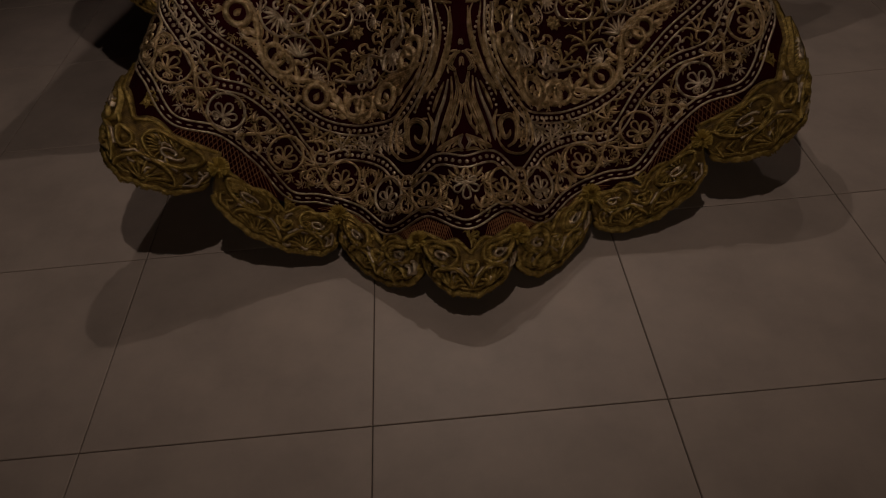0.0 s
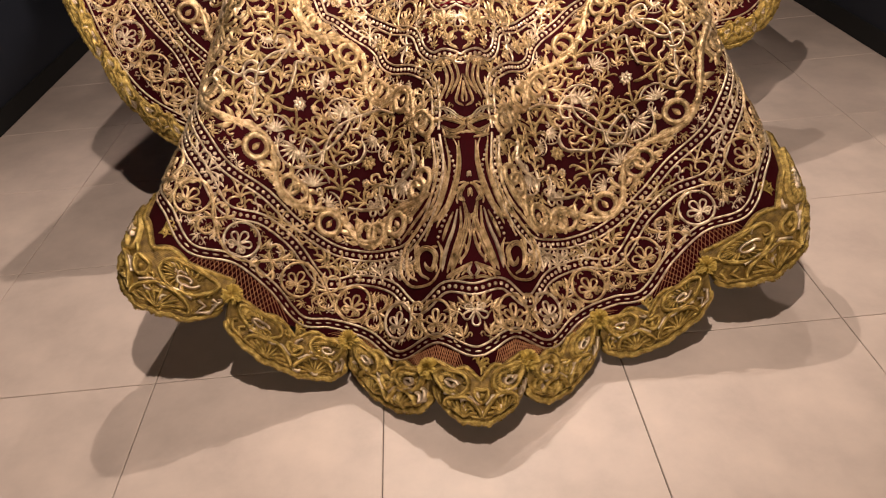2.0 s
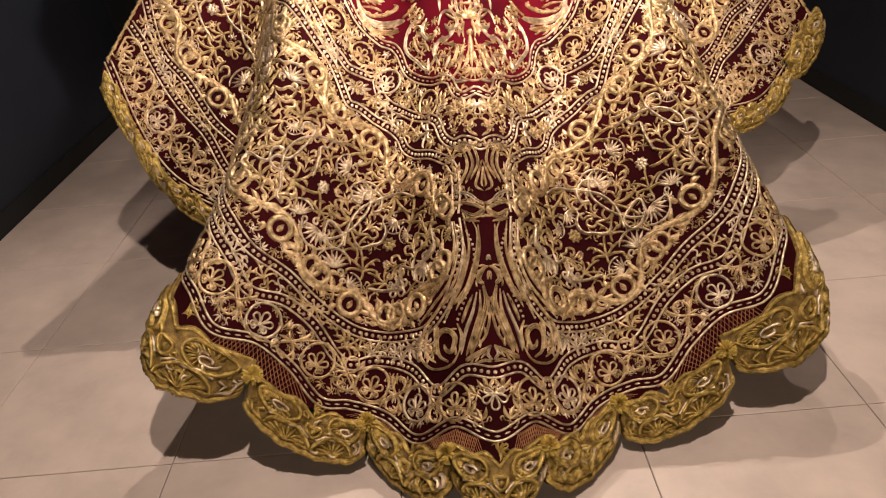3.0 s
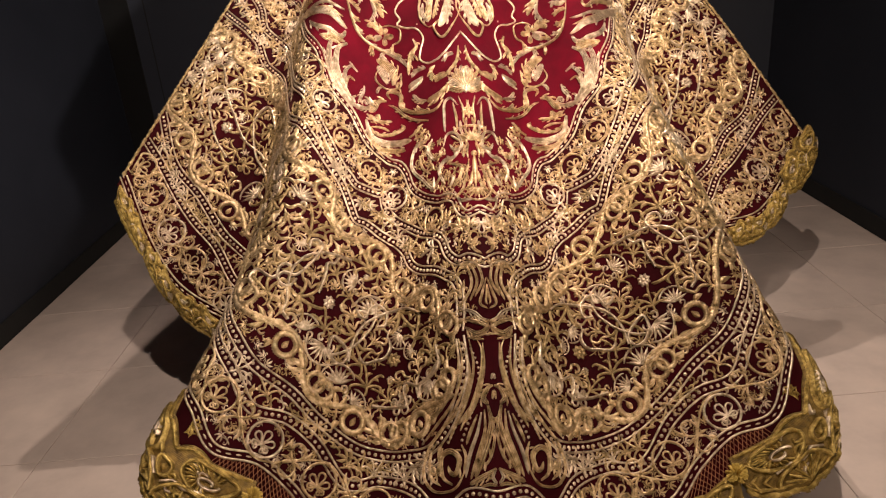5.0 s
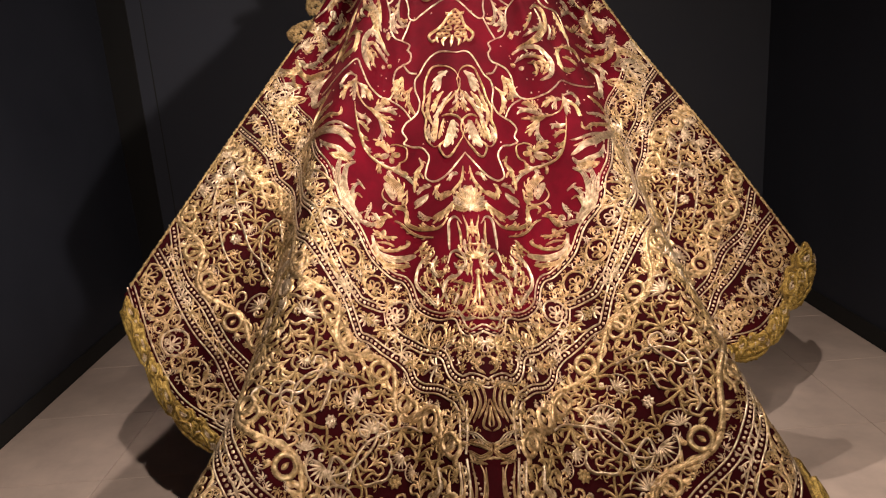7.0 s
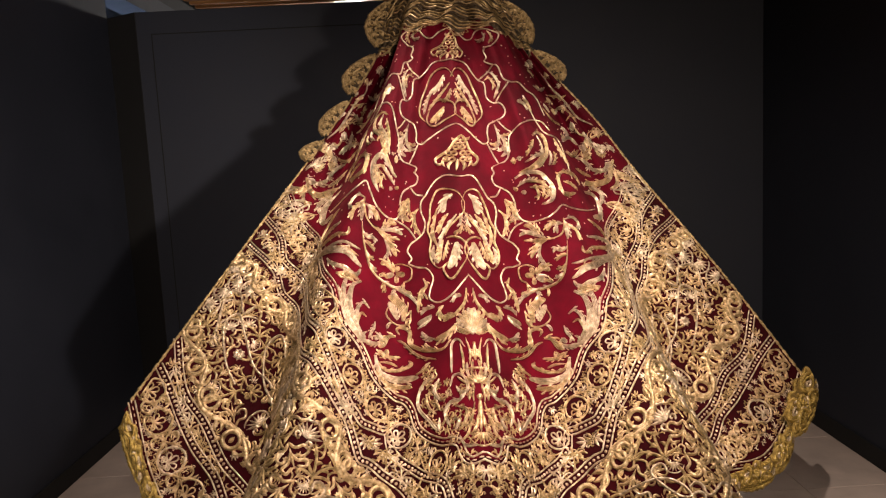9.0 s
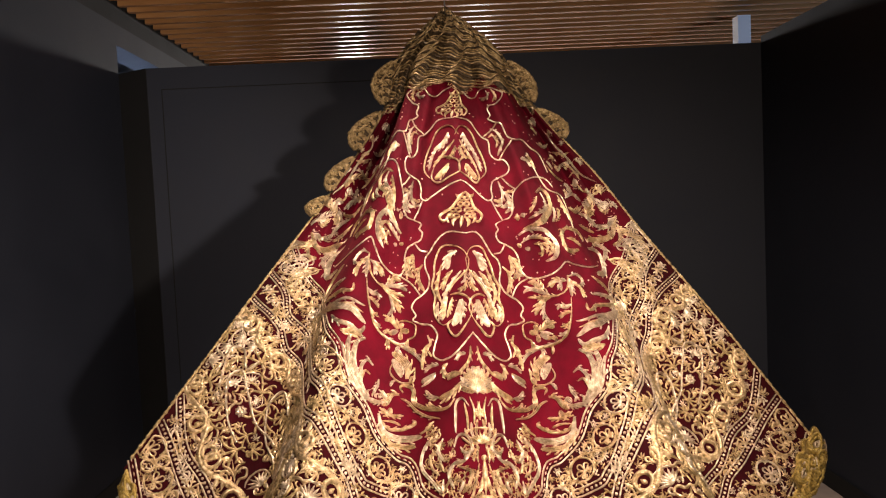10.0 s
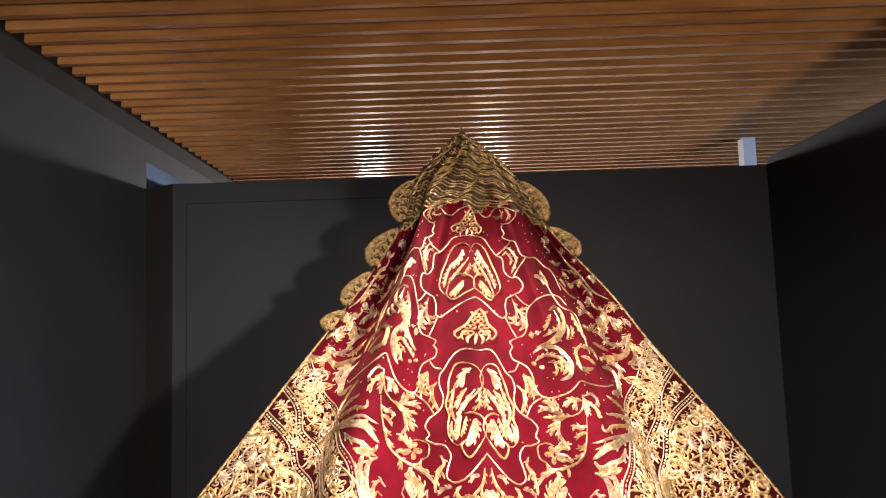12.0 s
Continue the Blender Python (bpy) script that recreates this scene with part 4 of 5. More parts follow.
blades("side_spray", [
    (0.0079, [(0.403, 0.3045), (0.431, 0.3144), (0.434, 0.327)]),
    (0.0061, [(0.339, 0.3095), (0.397, 0.3143), (0.407, 0.3224)]),
    (0.0039, [(0.526, 0.3334), (0.558, 0.364), (0.608, 0.3835)]),
    (0.0054, [(0.687, 0.3213), (0.8, 0.3342), (0.913, 0.3332)]),
    (0.0046, [(0.542, 0.2919), (0.59, 0.3057), (0.7, 0.3034)]),
    (0.0038, [(0.895, 0.2758), (0.767, 0.3032), (0.855, 0.3368), (0.858, 0.3788), (0.933, 0.4191)]),
    (0.0071, [(0.552, 0.4061), (0.641, 0.4183), (0.683, 0.4399)]),
    (0.0064, [(0.54, 0.4216), (0.573, 0.4428), (0.675, 0.4508)]),
    (0.0038, [(0.735, 0.4024), (0.743, 0.4197), (0.83, 0.4239)]),
    (0.0046, [(0.623, 0.3605), (0.701, 0.3525), (0.816, 0.3554)]),
    (0.0038, [(0.702, 0.3832), (0.763, 0.3777), (0.851, 0.3871)]),
])
blades("gallery_scroll", [
    (0.0048, [(0.101, 0.6694), (0.139, 0.6856), (0.147, 0.6997), (0.119, 0.7091), (0.096, 0.7131), (0.095, 0.7031)]),
    (0.0044, [(0.093, 0.6688), (0.104, 0.682), (0.09, 0.6888)]),
    (0.0039, [(0.067, 0.6714), (0.057, 0.6595), (0.03, 0.6567), (0.024, 0.6675), (0.043, 0.6723), (0.053, 0.668)]),
    (0.0042, [(0.021, 0.6634), (0.041, 0.6788), (0.068, 0.6871), (0.08, 0.6986), (0.07, 0.7081)]),
    (0.0041, [(0.057, 0.687), (0.028, 0.6896), (0.038, 0.7022), (0.053, 0.7103)]),
    (0.003, [(0.011, 0.6798), (0.02, 0.6956), (0.031, 0.7109), (0.055, 0.7213)]),
    (0.0039, [(0.05, 0.714), (0.04, 0.7207), (0.012, 0.7201)]),
    (0.0031, [(0.088, 0.6936), (0.077, 0.6996), (0.089, 0.7096)]),
    (0.0032, [(0.127, 0.6888), (0.119, 0.6985), (0.102, 0.7017)]),
    (0.0031, [(0.062, 0.6997), (0.048, 0.7005), (0.06, 0.7109)]),
])
blades("gallery_scroll", [
    (0.0028, [(0.126, 0.6844), (0.114, 0.6784), (0.102, 0.6792)]),
    (0.0027, [(0.111, 0.6929), (0.095, 0.6933), (0.092, 0.6977)]),
    (0.0032, [(0.07, 0.677), (0.079, 0.6837), (0.094, 0.6883)]),
])
blades("fan_palmette", [
    (0.0034, [(0.009, 0.6613), (0.011, 0.6485), (0.006, 0.6359)]),
    (0.0038, [(0.012, 0.6615), (0.022, 0.6507), (0.022, 0.6402)]),
    (0.0034, [(0.016, 0.662), (0.031, 0.6569), (0.039, 0.6482)]),
    (0.0028, [(0.019, 0.6632), (0.034, 0.6612), (0.048, 0.6584)]),
    (0.003, [(0.008, 0.6632), (0.019, 0.67), (0.023, 0.6792)]),
    (0.0024, [(0.008, 0.6642), (0.013, 0.6725), (0.013, 0.6793)]),
])
blades("keyhole_column", [
    (0.0025, [(0.001, 0.7543), (0.016, 0.7573), (0.021, 0.7634), (0.004, 0.7693)]),
    (0.002, [(0.059, 0.7746), (0.034, 0.781), (0.028, 0.7919), (0.044, 0.8054), (0.052, 0.8104)]),
    (0.002, [(0.048, 0.7733), (0.026, 0.7801), (0.018, 0.7911), (0.034, 0.8056)]),
    (0.002, [(0.041, 0.7726), (0.015, 0.7786), (0.008, 0.7899), (0.024, 0.8026)]),
    (0.0019, [(0.001, 0.7887), (0.01, 0.8006), (0.015, 0.8073), (0.001, 0.8115)]),
    (0.0018, [(0.001, 0.7938), (0.002, 0.8017), (0.004, 0.8067), (0.001, 0.8085)]),
    (0.0028, [(0.052, 0.8104), (0.026, 0.814), (0.013, 0.8186), (0.001, 0.8197)]),
    (0.0029, [(0.049, 0.8178), (0.023, 0.8205), (0.001, 0.8242)]),
])
blades("column_scroll", [
    (0.002, [(0.052, 0.833), (0.043, 0.8486), (0.055, 0.8664), (0.088, 0.888), (0.111, 0.902), (0.118, 0.9171), (0.106, 0.9233), (0.084, 0.9232), (0.062, 0.918), (0.05, 0.9086)]),
    (0.002, [(0.039, 0.8315), (0.032, 0.8486), (0.044, 0.8686), (0.069, 0.8878), (0.078, 0.8957)]),
    (0.002, [(0.015, 0.8345), (0.014, 0.8493), (0.027, 0.8687), (0.049, 0.8834)]),
    (0.0019, [(0.046, 0.8381), (0.039, 0.8542), (0.051, 0.8701), (0.098, 0.8915)]),
    (0.0018, [(0.025, 0.832), (0.018, 0.8382), (0.019, 0.8511), (0.034, 0.8705), (0.058, 0.8878)]),
    (0.0019, [(0.058, 0.8309), (0.052, 0.8462), (0.063, 0.8662), (0.098, 0.8862), (0.123, 0.8991)]),
    (0.0019, [(0.066, 0.8284), (0.058, 0.846), (0.07, 0.8634), (0.107, 0.8837), (0.138, 0.8962)]),
    (0.0036, [(0.071, 0.9183), (0.087, 0.9145), (0.09, 0.9057), (0.076, 0.8999), (0.059, 0.9043), (0.065, 0.9118), (0.075, 0.9114), (0.079, 0.9082)]),
])
blades("column_scroll", [
    (0.002, [(0.098, 0.8962), (0.108, 0.9065), (0.106, 0.9162), (0.091, 0.9203)]),
    (0.002, [(0.056, 0.8955), (0.048, 0.9023), (0.052, 0.9116)]),
    (0.0042, [(0.011, 0.873), (0.007, 0.8823), (0.014, 0.8934), (0.035, 0.9133)]),
    (0.0023, [(0.022, 0.8769), (0.029, 0.8882), (0.04, 0.8989), (0.05, 0.9134)]),
    (0.0023, [(0.017, 0.8755), (0.017, 0.8865), (0.027, 0.8991), (0.042, 0.9142)]),
    (0.002, [(0.029, 0.8783), (0.04, 0.888), (0.048, 0.8955)]),
    (0.0019, [(0.008, 0.8763), (0.002, 0.8884), (0.009, 0.9012), (0.024, 0.9086)]),
    (0.0034, [(0.002, 0.9081), (0.02, 0.9119), (0.044, 0.9169)]),
])
blades("column_scroll", [
    (0.0022, [(0.026, 0.9176), (0.011, 0.9163), (0.001, 0.9172)]),
    (0.0022, [(0.003, 0.909), (0.008, 0.9127), (0.001, 0.9162)]),
    (0.0035, [(0.001, 0.8613), (0.01, 0.863), (0.018, 0.869), (0.009, 0.8723)]),
    (0.0019, [(0.003, 0.8697), (0.001, 0.864)]),
    (0.0023, [(0.004, 0.8575), (0.001, 0.8556), (0.001, 0.8538)]),
    (0.0041, [(0.044, 0.8237), (0.022, 0.8287), (0.008, 0.8263), (0.001, 0.8226)]),
    (0.0021, [(0.042, 0.8302), (0.015, 0.8322)]),
    (0.0021, [(0.037, 0.8183), (0.021, 0.8201), (0.005, 0.8233), (0.001, 0.8213)]),
])
blades("column_scroll", [
    (0.002, [(0.033, 0.8163), (0.018, 0.8176), (0.001, 0.8203), (0.001, 0.8186)]),
    (0.002, [(0.083, 0.8932), (0.092, 0.8996), (0.093, 0.9078)]),
    (0.0024, [(0.041, 0.8739), (0.053, 0.8814), (0.064, 0.8842)]),
    (0.0024, [(0.03, 0.867), (0.037, 0.874), (0.043, 0.8784)]),
])
blades("paired_plume", [
    (0.0031, [(-0.005, 0.4644), (0.007, 0.4534), (0.03, 0.4492), (0.051, 0.4548), (0.06, 0.4649), (0.072, 0.4812), (0.08, 0.4968), (0.094, 0.5135), (0.089, 0.5242), (0.099, 0.5386), (0.099, 0.5484), (0.081, 0.5526), (0.064, 0.5471)]),
    (0.0026, [(-0.005, 0.4644), (-0.001, 0.475), (0.014, 0.4856), (0.034, 0.4978), (0.049, 0.5104)]),
    (0.0031, [(0.003, 0.5317), (-0.005, 0.5212), (0.003, 0.5123), (0.025, 0.5082), (0.047, 0.5126)]),
    (0.0031, [(0.003, 0.5317), (0.018, 0.542), (0.044, 0.5568), (0.055, 0.5577), (0.065, 0.5505), (0.039, 0.5358)]),
    (0.0132, [(0.021, 0.4547), (0.039, 0.4663), (0.045, 0.4825)]),
    (0.0072, [(0.034, 0.4814), (0.051, 0.4958), (0.064, 0.5114)]),
    (0.0062, [(0.016, 0.4802), (0.034, 0.4938), (0.056, 0.5128), (0.07, 0.5324)]),
])
blades("paired_plume", [
    (0.0062, [(0.057, 0.4791), (0.068, 0.497), (0.08, 0.5142), (0.074, 0.5266)]),
    (0.0168, [(0.022, 0.5138), (0.029, 0.529), (0.051, 0.5476)]),
    (0.0084, [(0.055, 0.5166), (0.067, 0.5317), (0.075, 0.5449)]),
    (0.0053, [(0.042, 0.5146), (0.052, 0.529), (0.064, 0.5414)]),
    (0.0062, [(0.084, 0.5285), (0.09, 0.5406), (0.078, 0.547)]),
    (0.0053, [(0.004, 0.4907), (0.011, 0.4989), (0.028, 0.5039)]),
    (0.0048, [(0.009, 0.4785), (0.008, 0.4888), (0.019, 0.4959)]),
])
blades("paired_plume", [
    (0.0031, [(-0.01, 0.2528), (0.017, 0.2369), (0.059, 0.24), (0.084, 0.2555), (0.097, 0.2837), (0.109, 0.3102), (0.11, 0.3328), (0.078, 0.3464)]),
    (0.0120, [(0.036, 0.2497), (0.047, 0.2697), (0.078, 0.2914)]),
    (0.0058, [(0.012, 0.2643), (0.041, 0.2903), (0.074, 0.3242)]),
    (0.0062, [(0.009, 0.2758), (0.02, 0.2943), (0.036, 0.3039)]),
    (0.0062, [(0.067, 0.2836), (0.082, 0.309), (0.09, 0.3322)]),
    (0.0031, [(-0.003, 0.3255), (0.0, 0.31), (0.026, 0.3002), (0.056, 0.306), (0.069, 0.3238)]),
    (0.0029, [(-0.003, 0.3255), (0.025, 0.3368), (0.06, 0.3523), (0.075, 0.344), (0.069, 0.3238)]),
    (0.0132, [(0.03, 0.3127), (0.045, 0.3289), (0.064, 0.3464)]),
])
blades("lily_leaf", [
    (0.0058, [(0.15, 0.3567), (0.155, 0.3715), (0.151, 0.3862), (0.129, 0.398), (0.113, 0.3947)]),
    (0.0077, [(0.157, 0.3736), (0.174, 0.3883), (0.173, 0.4035), (0.148, 0.4116)]),
    (0.0048, [(0.165, 0.38), (0.196, 0.3767), (0.209, 0.3774)]),
    (0.0048, [(0.115, 0.3862), (0.131, 0.3905), (0.144, 0.3867)]),
    (0.0048, [(0.135, 0.4012), (0.156, 0.399), (0.17, 0.392)]),
    (0.0072, [(0.113, 0.487), (0.133, 0.4995), (0.137, 0.5115), (0.122, 0.5242)]),
    (0.0048, [(0.13, 0.5111), (0.147, 0.5141)]),
    (0.0101, [(0.141, 0.4762), (0.164, 0.4898), (0.172, 0.5029), (0.152, 0.5104)]),
    (0.0058, [(0.139, 0.4783), (0.148, 0.4925), (0.143, 0.5042)]),
    (0.0048, [(0.161, 0.5102), (0.179, 0.5093), (0.192, 0.5119)]),
    (0.0058, [(0.208, 0.2545), (0.242, 0.2649), (0.253, 0.2808), (0.226, 0.294), (0.188, 0.3096)]),
])
blades("lily_leaf", [
    (0.0053, [(0.174, 0.2708), (0.211, 0.2696), (0.221, 0.2815), (0.197, 0.293)]),
    (0.0048, [(0.274, 0.1839), (0.279, 0.1924), (0.242, 0.1958), (0.204, 0.1906)]),
    (0.0048, [(0.316, 0.1837), (0.33, 0.1954), (0.289, 0.2082)]),
])
blades("crest_plume", [
    (0.0096, [(0.365, 0.3621), (0.423, 0.3584), (0.452, 0.3712), (0.445, 0.386), (0.383, 0.3993), (0.278, 0.4236), (0.209, 0.4401)]),
    (0.0067, [(0.405, 0.3623), (0.414, 0.3765), (0.322, 0.3981), (0.246, 0.4192)]),
    (0.0058, [(0.362, 0.3685), (0.308, 0.3865), (0.259, 0.4082)]),
    (0.0058, [(0.421, 0.3865), (0.339, 0.4033), (0.256, 0.4271)]),
    (0.0096, [(0.188, 0.4493), (0.264, 0.4321), (0.337, 0.4285), (0.369, 0.4433), (0.349, 0.4582), (0.299, 0.4748), (0.278, 0.4802)]),
    (0.0067, [(0.242, 0.4508), (0.303, 0.4429), (0.333, 0.451), (0.296, 0.4693)]),
    (0.0058, [(0.195, 0.4619), (0.238, 0.4504), (0.282, 0.4418)]),
    (0.0053, [(0.247, 0.4591), (0.276, 0.4579), (0.278, 0.4664), (0.255, 0.4738)]),
    (0.0053, [(0.275, 0.4529), (0.305, 0.4547), (0.29, 0.4677)]),
])
blades("crest_flower", [
    (0.0084, [(0.183, 0.4208), (0.208, 0.4216)]),
    (0.0072, [(0.197, 0.4143), (0.195, 0.4265)]),
    (0.0084, [(0.217, 0.4136), (0.233, 0.416)]),
    (0.0084, [(0.179, 0.4622), (0.193, 0.4689)]),
    (0.0084, [(0.209, 0.4698), (0.228, 0.4703)]),
])
blades("crest_plume", [
    (0.0086, [(0.504, 0.3856), (0.506, 0.4119), (0.52, 0.4443)]),
    (0.0110, [(0.482, 0.4348), (0.427, 0.4383), (0.419, 0.4542), (0.449, 0.4676), (0.486, 0.4792)]),
    (0.0086, [(0.467, 0.4337), (0.52, 0.463), (0.536, 0.4886)]),
    (0.0058, [(0.453, 0.4469), (0.478, 0.4596), (0.502, 0.4823)]),
    (0.0053, [(0.411, 0.4103), (0.446, 0.4025), (0.455, 0.3929)]),
    (0.0048, [(0.436, 0.4147), (0.465, 0.4092), (0.472, 0.3993)]),
])
blades("palm_leaf", [
    (0.0053, [(0.298, 0.5265), (0.256, 0.536), (0.23, 0.5407), (0.196, 0.5411)]),
    (0.0082, [(0.269, 0.5315), (0.236, 0.5307), (0.207, 0.5299), (0.184, 0.5325)]),
    (0.0091, [(0.25, 0.5297), (0.232, 0.5215), (0.202, 0.5203)]),
    (0.0091, [(0.27, 0.5338), (0.236, 0.5478), (0.215, 0.5643)]),
    (0.0062, [(0.25, 0.5438), (0.241, 0.5599), (0.255, 0.5707)]),
    (0.0036, [(0.294, 0.5272), (0.327, 0.5158), (0.351, 0.5005), (0.359, 0.4901)]),
    (0.0067, [(0.358, 0.4927), (0.353, 0.5054), (0.344, 0.5223)]),
    (0.0067, [(0.356, 0.497), (0.378, 0.5045), (0.395, 0.5131), (0.392, 0.5252)]),
    (0.0058, [(0.359, 0.4918), (0.407, 0.4938), (0.424, 0.508), (0.396, 0.5091)]),
    (0.0058, [(0.345, 0.4992), (0.315, 0.506), (0.31, 0.5181)]),
    (0.0077, [(0.322, 0.5025), (0.297, 0.5064), (0.276, 0.5199)]),
])
blades("vine_stem", [
    (0.0029, [(0.339, 0.5235), (0.324, 0.5432), (0.307, 0.5645), (0.291, 0.5798), (0.262, 0.5941), (0.222, 0.6027), (0.178, 0.603)]),
    (0.0062, [(0.329, 0.5348), (0.308, 0.5422), (0.29, 0.5427), (0.281, 0.5497)]),
    (0.0053, [(0.321, 0.546), (0.299, 0.552), (0.283, 0.5606)]),
    (0.0053, [(0.308, 0.5606), (0.295, 0.5677), (0.284, 0.5671)]),
    (0.0053, [(0.295, 0.5736), (0.279, 0.5816), (0.272, 0.5804)]),
])
blades("branch_leaf", [
    (0.0062, [(0.273, 0.5888), (0.241, 0.5987), (0.197, 0.6035), (0.166, 0.6053), (0.143, 0.61)]),
    (0.0067, [(0.13, 0.5756), (0.121, 0.5816), (0.138, 0.5938), (0.144, 0.6068), (0.147, 0.6173)]),
    (0.0058, [(0.189, 0.592), (0.191, 0.6004), (0.164, 0.6013)]),
    (0.0053, [(0.262, 0.5907), (0.249, 0.5894), (0.238, 0.593)]),
    (0.0053, [(0.214, 0.6026), (0.219, 0.6089), (0.202, 0.613)]),
    (0.0053, [(0.246, 0.5977), (0.247, 0.6034), (0.242, 0.6089)]),
    (0.0058, [(0.099, 0.5996), (0.126, 0.6095), (0.14, 0.6186)]),
    (0.0038, [(0.149, 0.597), (0.125, 0.5937), (0.119, 0.597)]),
])
blades("ground_flower", [
    (0.0101, [(0.215, 0.5858), (0.187, 0.5839)]),
    (0.0086, [(0.216, 0.5838), (0.207, 0.5755)]),
    (0.0096, [(0.221, 0.5844), (0.246, 0.5745), (0.262, 0.5754)]),
    (0.0082, [(0.214, 0.5871), (0.212, 0.5962)]),
    (0.0101, [(0.221, 0.5864), (0.243, 0.5906)]),
    (0.0017, [(0.192, 0.5942), (0.166, 0.5834), (0.164, 0.5738), (0.188, 0.572), (0.221, 0.5755)]),
])
blades("tulip_petal", [
    (0.0144, [(0.19, 0.6339), (0.187, 0.6236), (0.207, 0.6168), (0.235, 0.6117)]),
    (0.0108, [(0.205, 0.6342), (0.219, 0.6259), (0.232, 0.6178)]),
    (0.0019, [(0.167, 0.6189), (0.168, 0.6312), (0.186, 0.6376), (0.221, 0.6382), (0.238, 0.6305), (0.232, 0.6225)]),
    (0.0053, [(0.183, 0.6372), (0.176, 0.6308), (0.165, 0.6291)]),
    (0.0053, [(0.221, 0.6382), (0.231, 0.6411), (0.234, 0.6449)]),
])
blades("border_plume", [
    (0.0067, [(0.564, 0.6163), (0.528, 0.5702), (0.481, 0.5233)]),
    (0.0072, [(0.558, 0.615), (0.476, 0.5528), (0.439, 0.5342)]),
    (0.0072, [(0.556, 0.6192), (0.433, 0.5496), (0.384, 0.5387), (0.392, 0.5325)]),
    (0.0144, [(0.568, 0.6415), (0.44, 0.5723), (0.37, 0.5623), (0.312, 0.5793)]),
    (0.0048, [(0.479, 0.5831), (0.397, 0.5532), (0.325, 0.5577)]),
    (0.0034, [(0.463, 0.577), (0.383, 0.5579), (0.327, 0.5659)]),
    (0.0082, [(0.44, 0.5836), (0.363, 0.5811), (0.321, 0.587), (0.315, 0.5811)]),
    (0.0096, [(0.385, 0.5894), (0.344, 0.5885), (0.317, 0.5931)]),
])
blades("border_frond", [
    (0.0144, [(0.308, 0.5955), (0.328, 0.6008), (0.33, 0.6161), (0.313, 0.6369), (0.289, 0.6528)]),
    (0.0086, [(0.279, 0.6254), (0.296, 0.6196), (0.307, 0.6266), (0.302, 0.6435)]),
    (0.0058, [(0.284, 0.6343), (0.299, 0.631), (0.303, 0.6397)]),
    (0.0072, [(0.263, 0.6389), (0.265, 0.6452), (0.272, 0.6513), (0.265, 0.6564)]),
    (0.0058, [(0.28, 0.6489), (0.288, 0.6511), (0.282, 0.6569)]),
    (0.0132, [(0.251, 0.6601), (0.281, 0.6581), (0.31, 0.6465), (0.337, 0.6265), (0.35, 0.6052), (0.349, 0.5892)]),
    (0.0082, [(0.248, 0.6568), (0.26, 0.6597), (0.282, 0.6569)]),
])
blades("border_scroll", [
    (0.0082, [(0.21, 0.6503), (0.231, 0.6528), (0.241, 0.6599), (0.252, 0.6622)]),
    (0.0072, [(0.244, 0.6568), (0.255, 0.6531), (0.26, 0.6564)]),
    (0.0072, [(0.232, 0.6636), (0.237, 0.6679), (0.253, 0.6653)]),
])
blades("wing_feather", [
    (0.0062, [(0.257, 0.6644), (0.241, 0.669), (0.222, 0.67), (0.195, 0.6673)]),
    (0.0072, [(0.254, 0.6736), (0.238, 0.6807), (0.215, 0.681), (0.187, 0.6767), (0.163, 0.6687), (0.174, 0.6676)]),
    (0.0048, [(0.247, 0.6753), (0.225, 0.6751), (0.203, 0.6762)]),
    (0.0144, [(0.258, 0.6697), (0.248, 0.6823), (0.22, 0.6875), (0.186, 0.6853), (0.146, 0.6774)]),
    (0.0110, [(0.254, 0.6827), (0.23, 0.6924), (0.197, 0.6924), (0.162, 0.6881)]),
    (0.0024, [(0.152, 0.6769), (0.129, 0.6675), (0.115, 0.6584)]),
    (0.0024, [(0.139, 0.6768), (0.118, 0.6694), (0.107, 0.6614)]),
])
blades("crown_limb", [
    (0.0048, [(0.009, 0.5625), (0.014, 0.5757), (0.035, 0.5896), (0.057, 0.6008)]),
    (0.0053, [(0.024, 0.5718), (0.041, 0.5759), (0.049, 0.5834)]),
    (0.0077, [(0.044, 0.5953), (0.064, 0.6024), (0.078, 0.6095)]),
    (0.0062, [(0.075, 0.5917), (0.086, 0.602), (0.074, 0.606)]),
    (0.0086, [(0.108, 0.6108), (0.127, 0.6205), (0.15, 0.6301)]),
    (0.0096, [(0.038, 0.6018), (0.065, 0.6189), (0.101, 0.6342)]),
    (0.0058, [(0.101, 0.6332), (0.124, 0.6368), (0.138, 0.6345)]),
])
blades("crown_dome", [
    (0.0072, [(-0.002, 0.6072), (-0.003, 0.5939), (-0.003, 0.5829)]),
    (0.0072, [(-0.002, 0.6072), (0.004, 0.5935), (0.009, 0.5824)]),
    (0.0072, [(-0.002, 0.6072), (0.013, 0.5954), (0.023, 0.5864)]),
    (0.0072, [(-0.002, 0.6072), (0.019, 0.5981), (0.034, 0.5919)]),
    (0.0072, [(-0.002, 0.6072), (0.023, 0.6017), (0.041, 0.5988)]),
    (0.0048, [(0.002, 0.6084), (0.022, 0.6084), (0.041, 0.6077)]),
])
blades("eagle_scroll", [
    (0.0067, [(0.059, 0.6233), (0.078, 0.6365), (0.112, 0.6469), (0.149, 0.6523), (0.171, 0.65), (0.169, 0.6424), (0.19, 0.6402), (0.208, 0.6439), (0.199, 0.6479)]),
    (0.0048, [(0.099, 0.652), (0.135, 0.6578), (0.164, 0.6579), (0.185, 0.6543), (0.207, 0.6536)]),
    (0.0053, [(0.1, 0.6432), (0.123, 0.6451), (0.128, 0.6431)]),
])
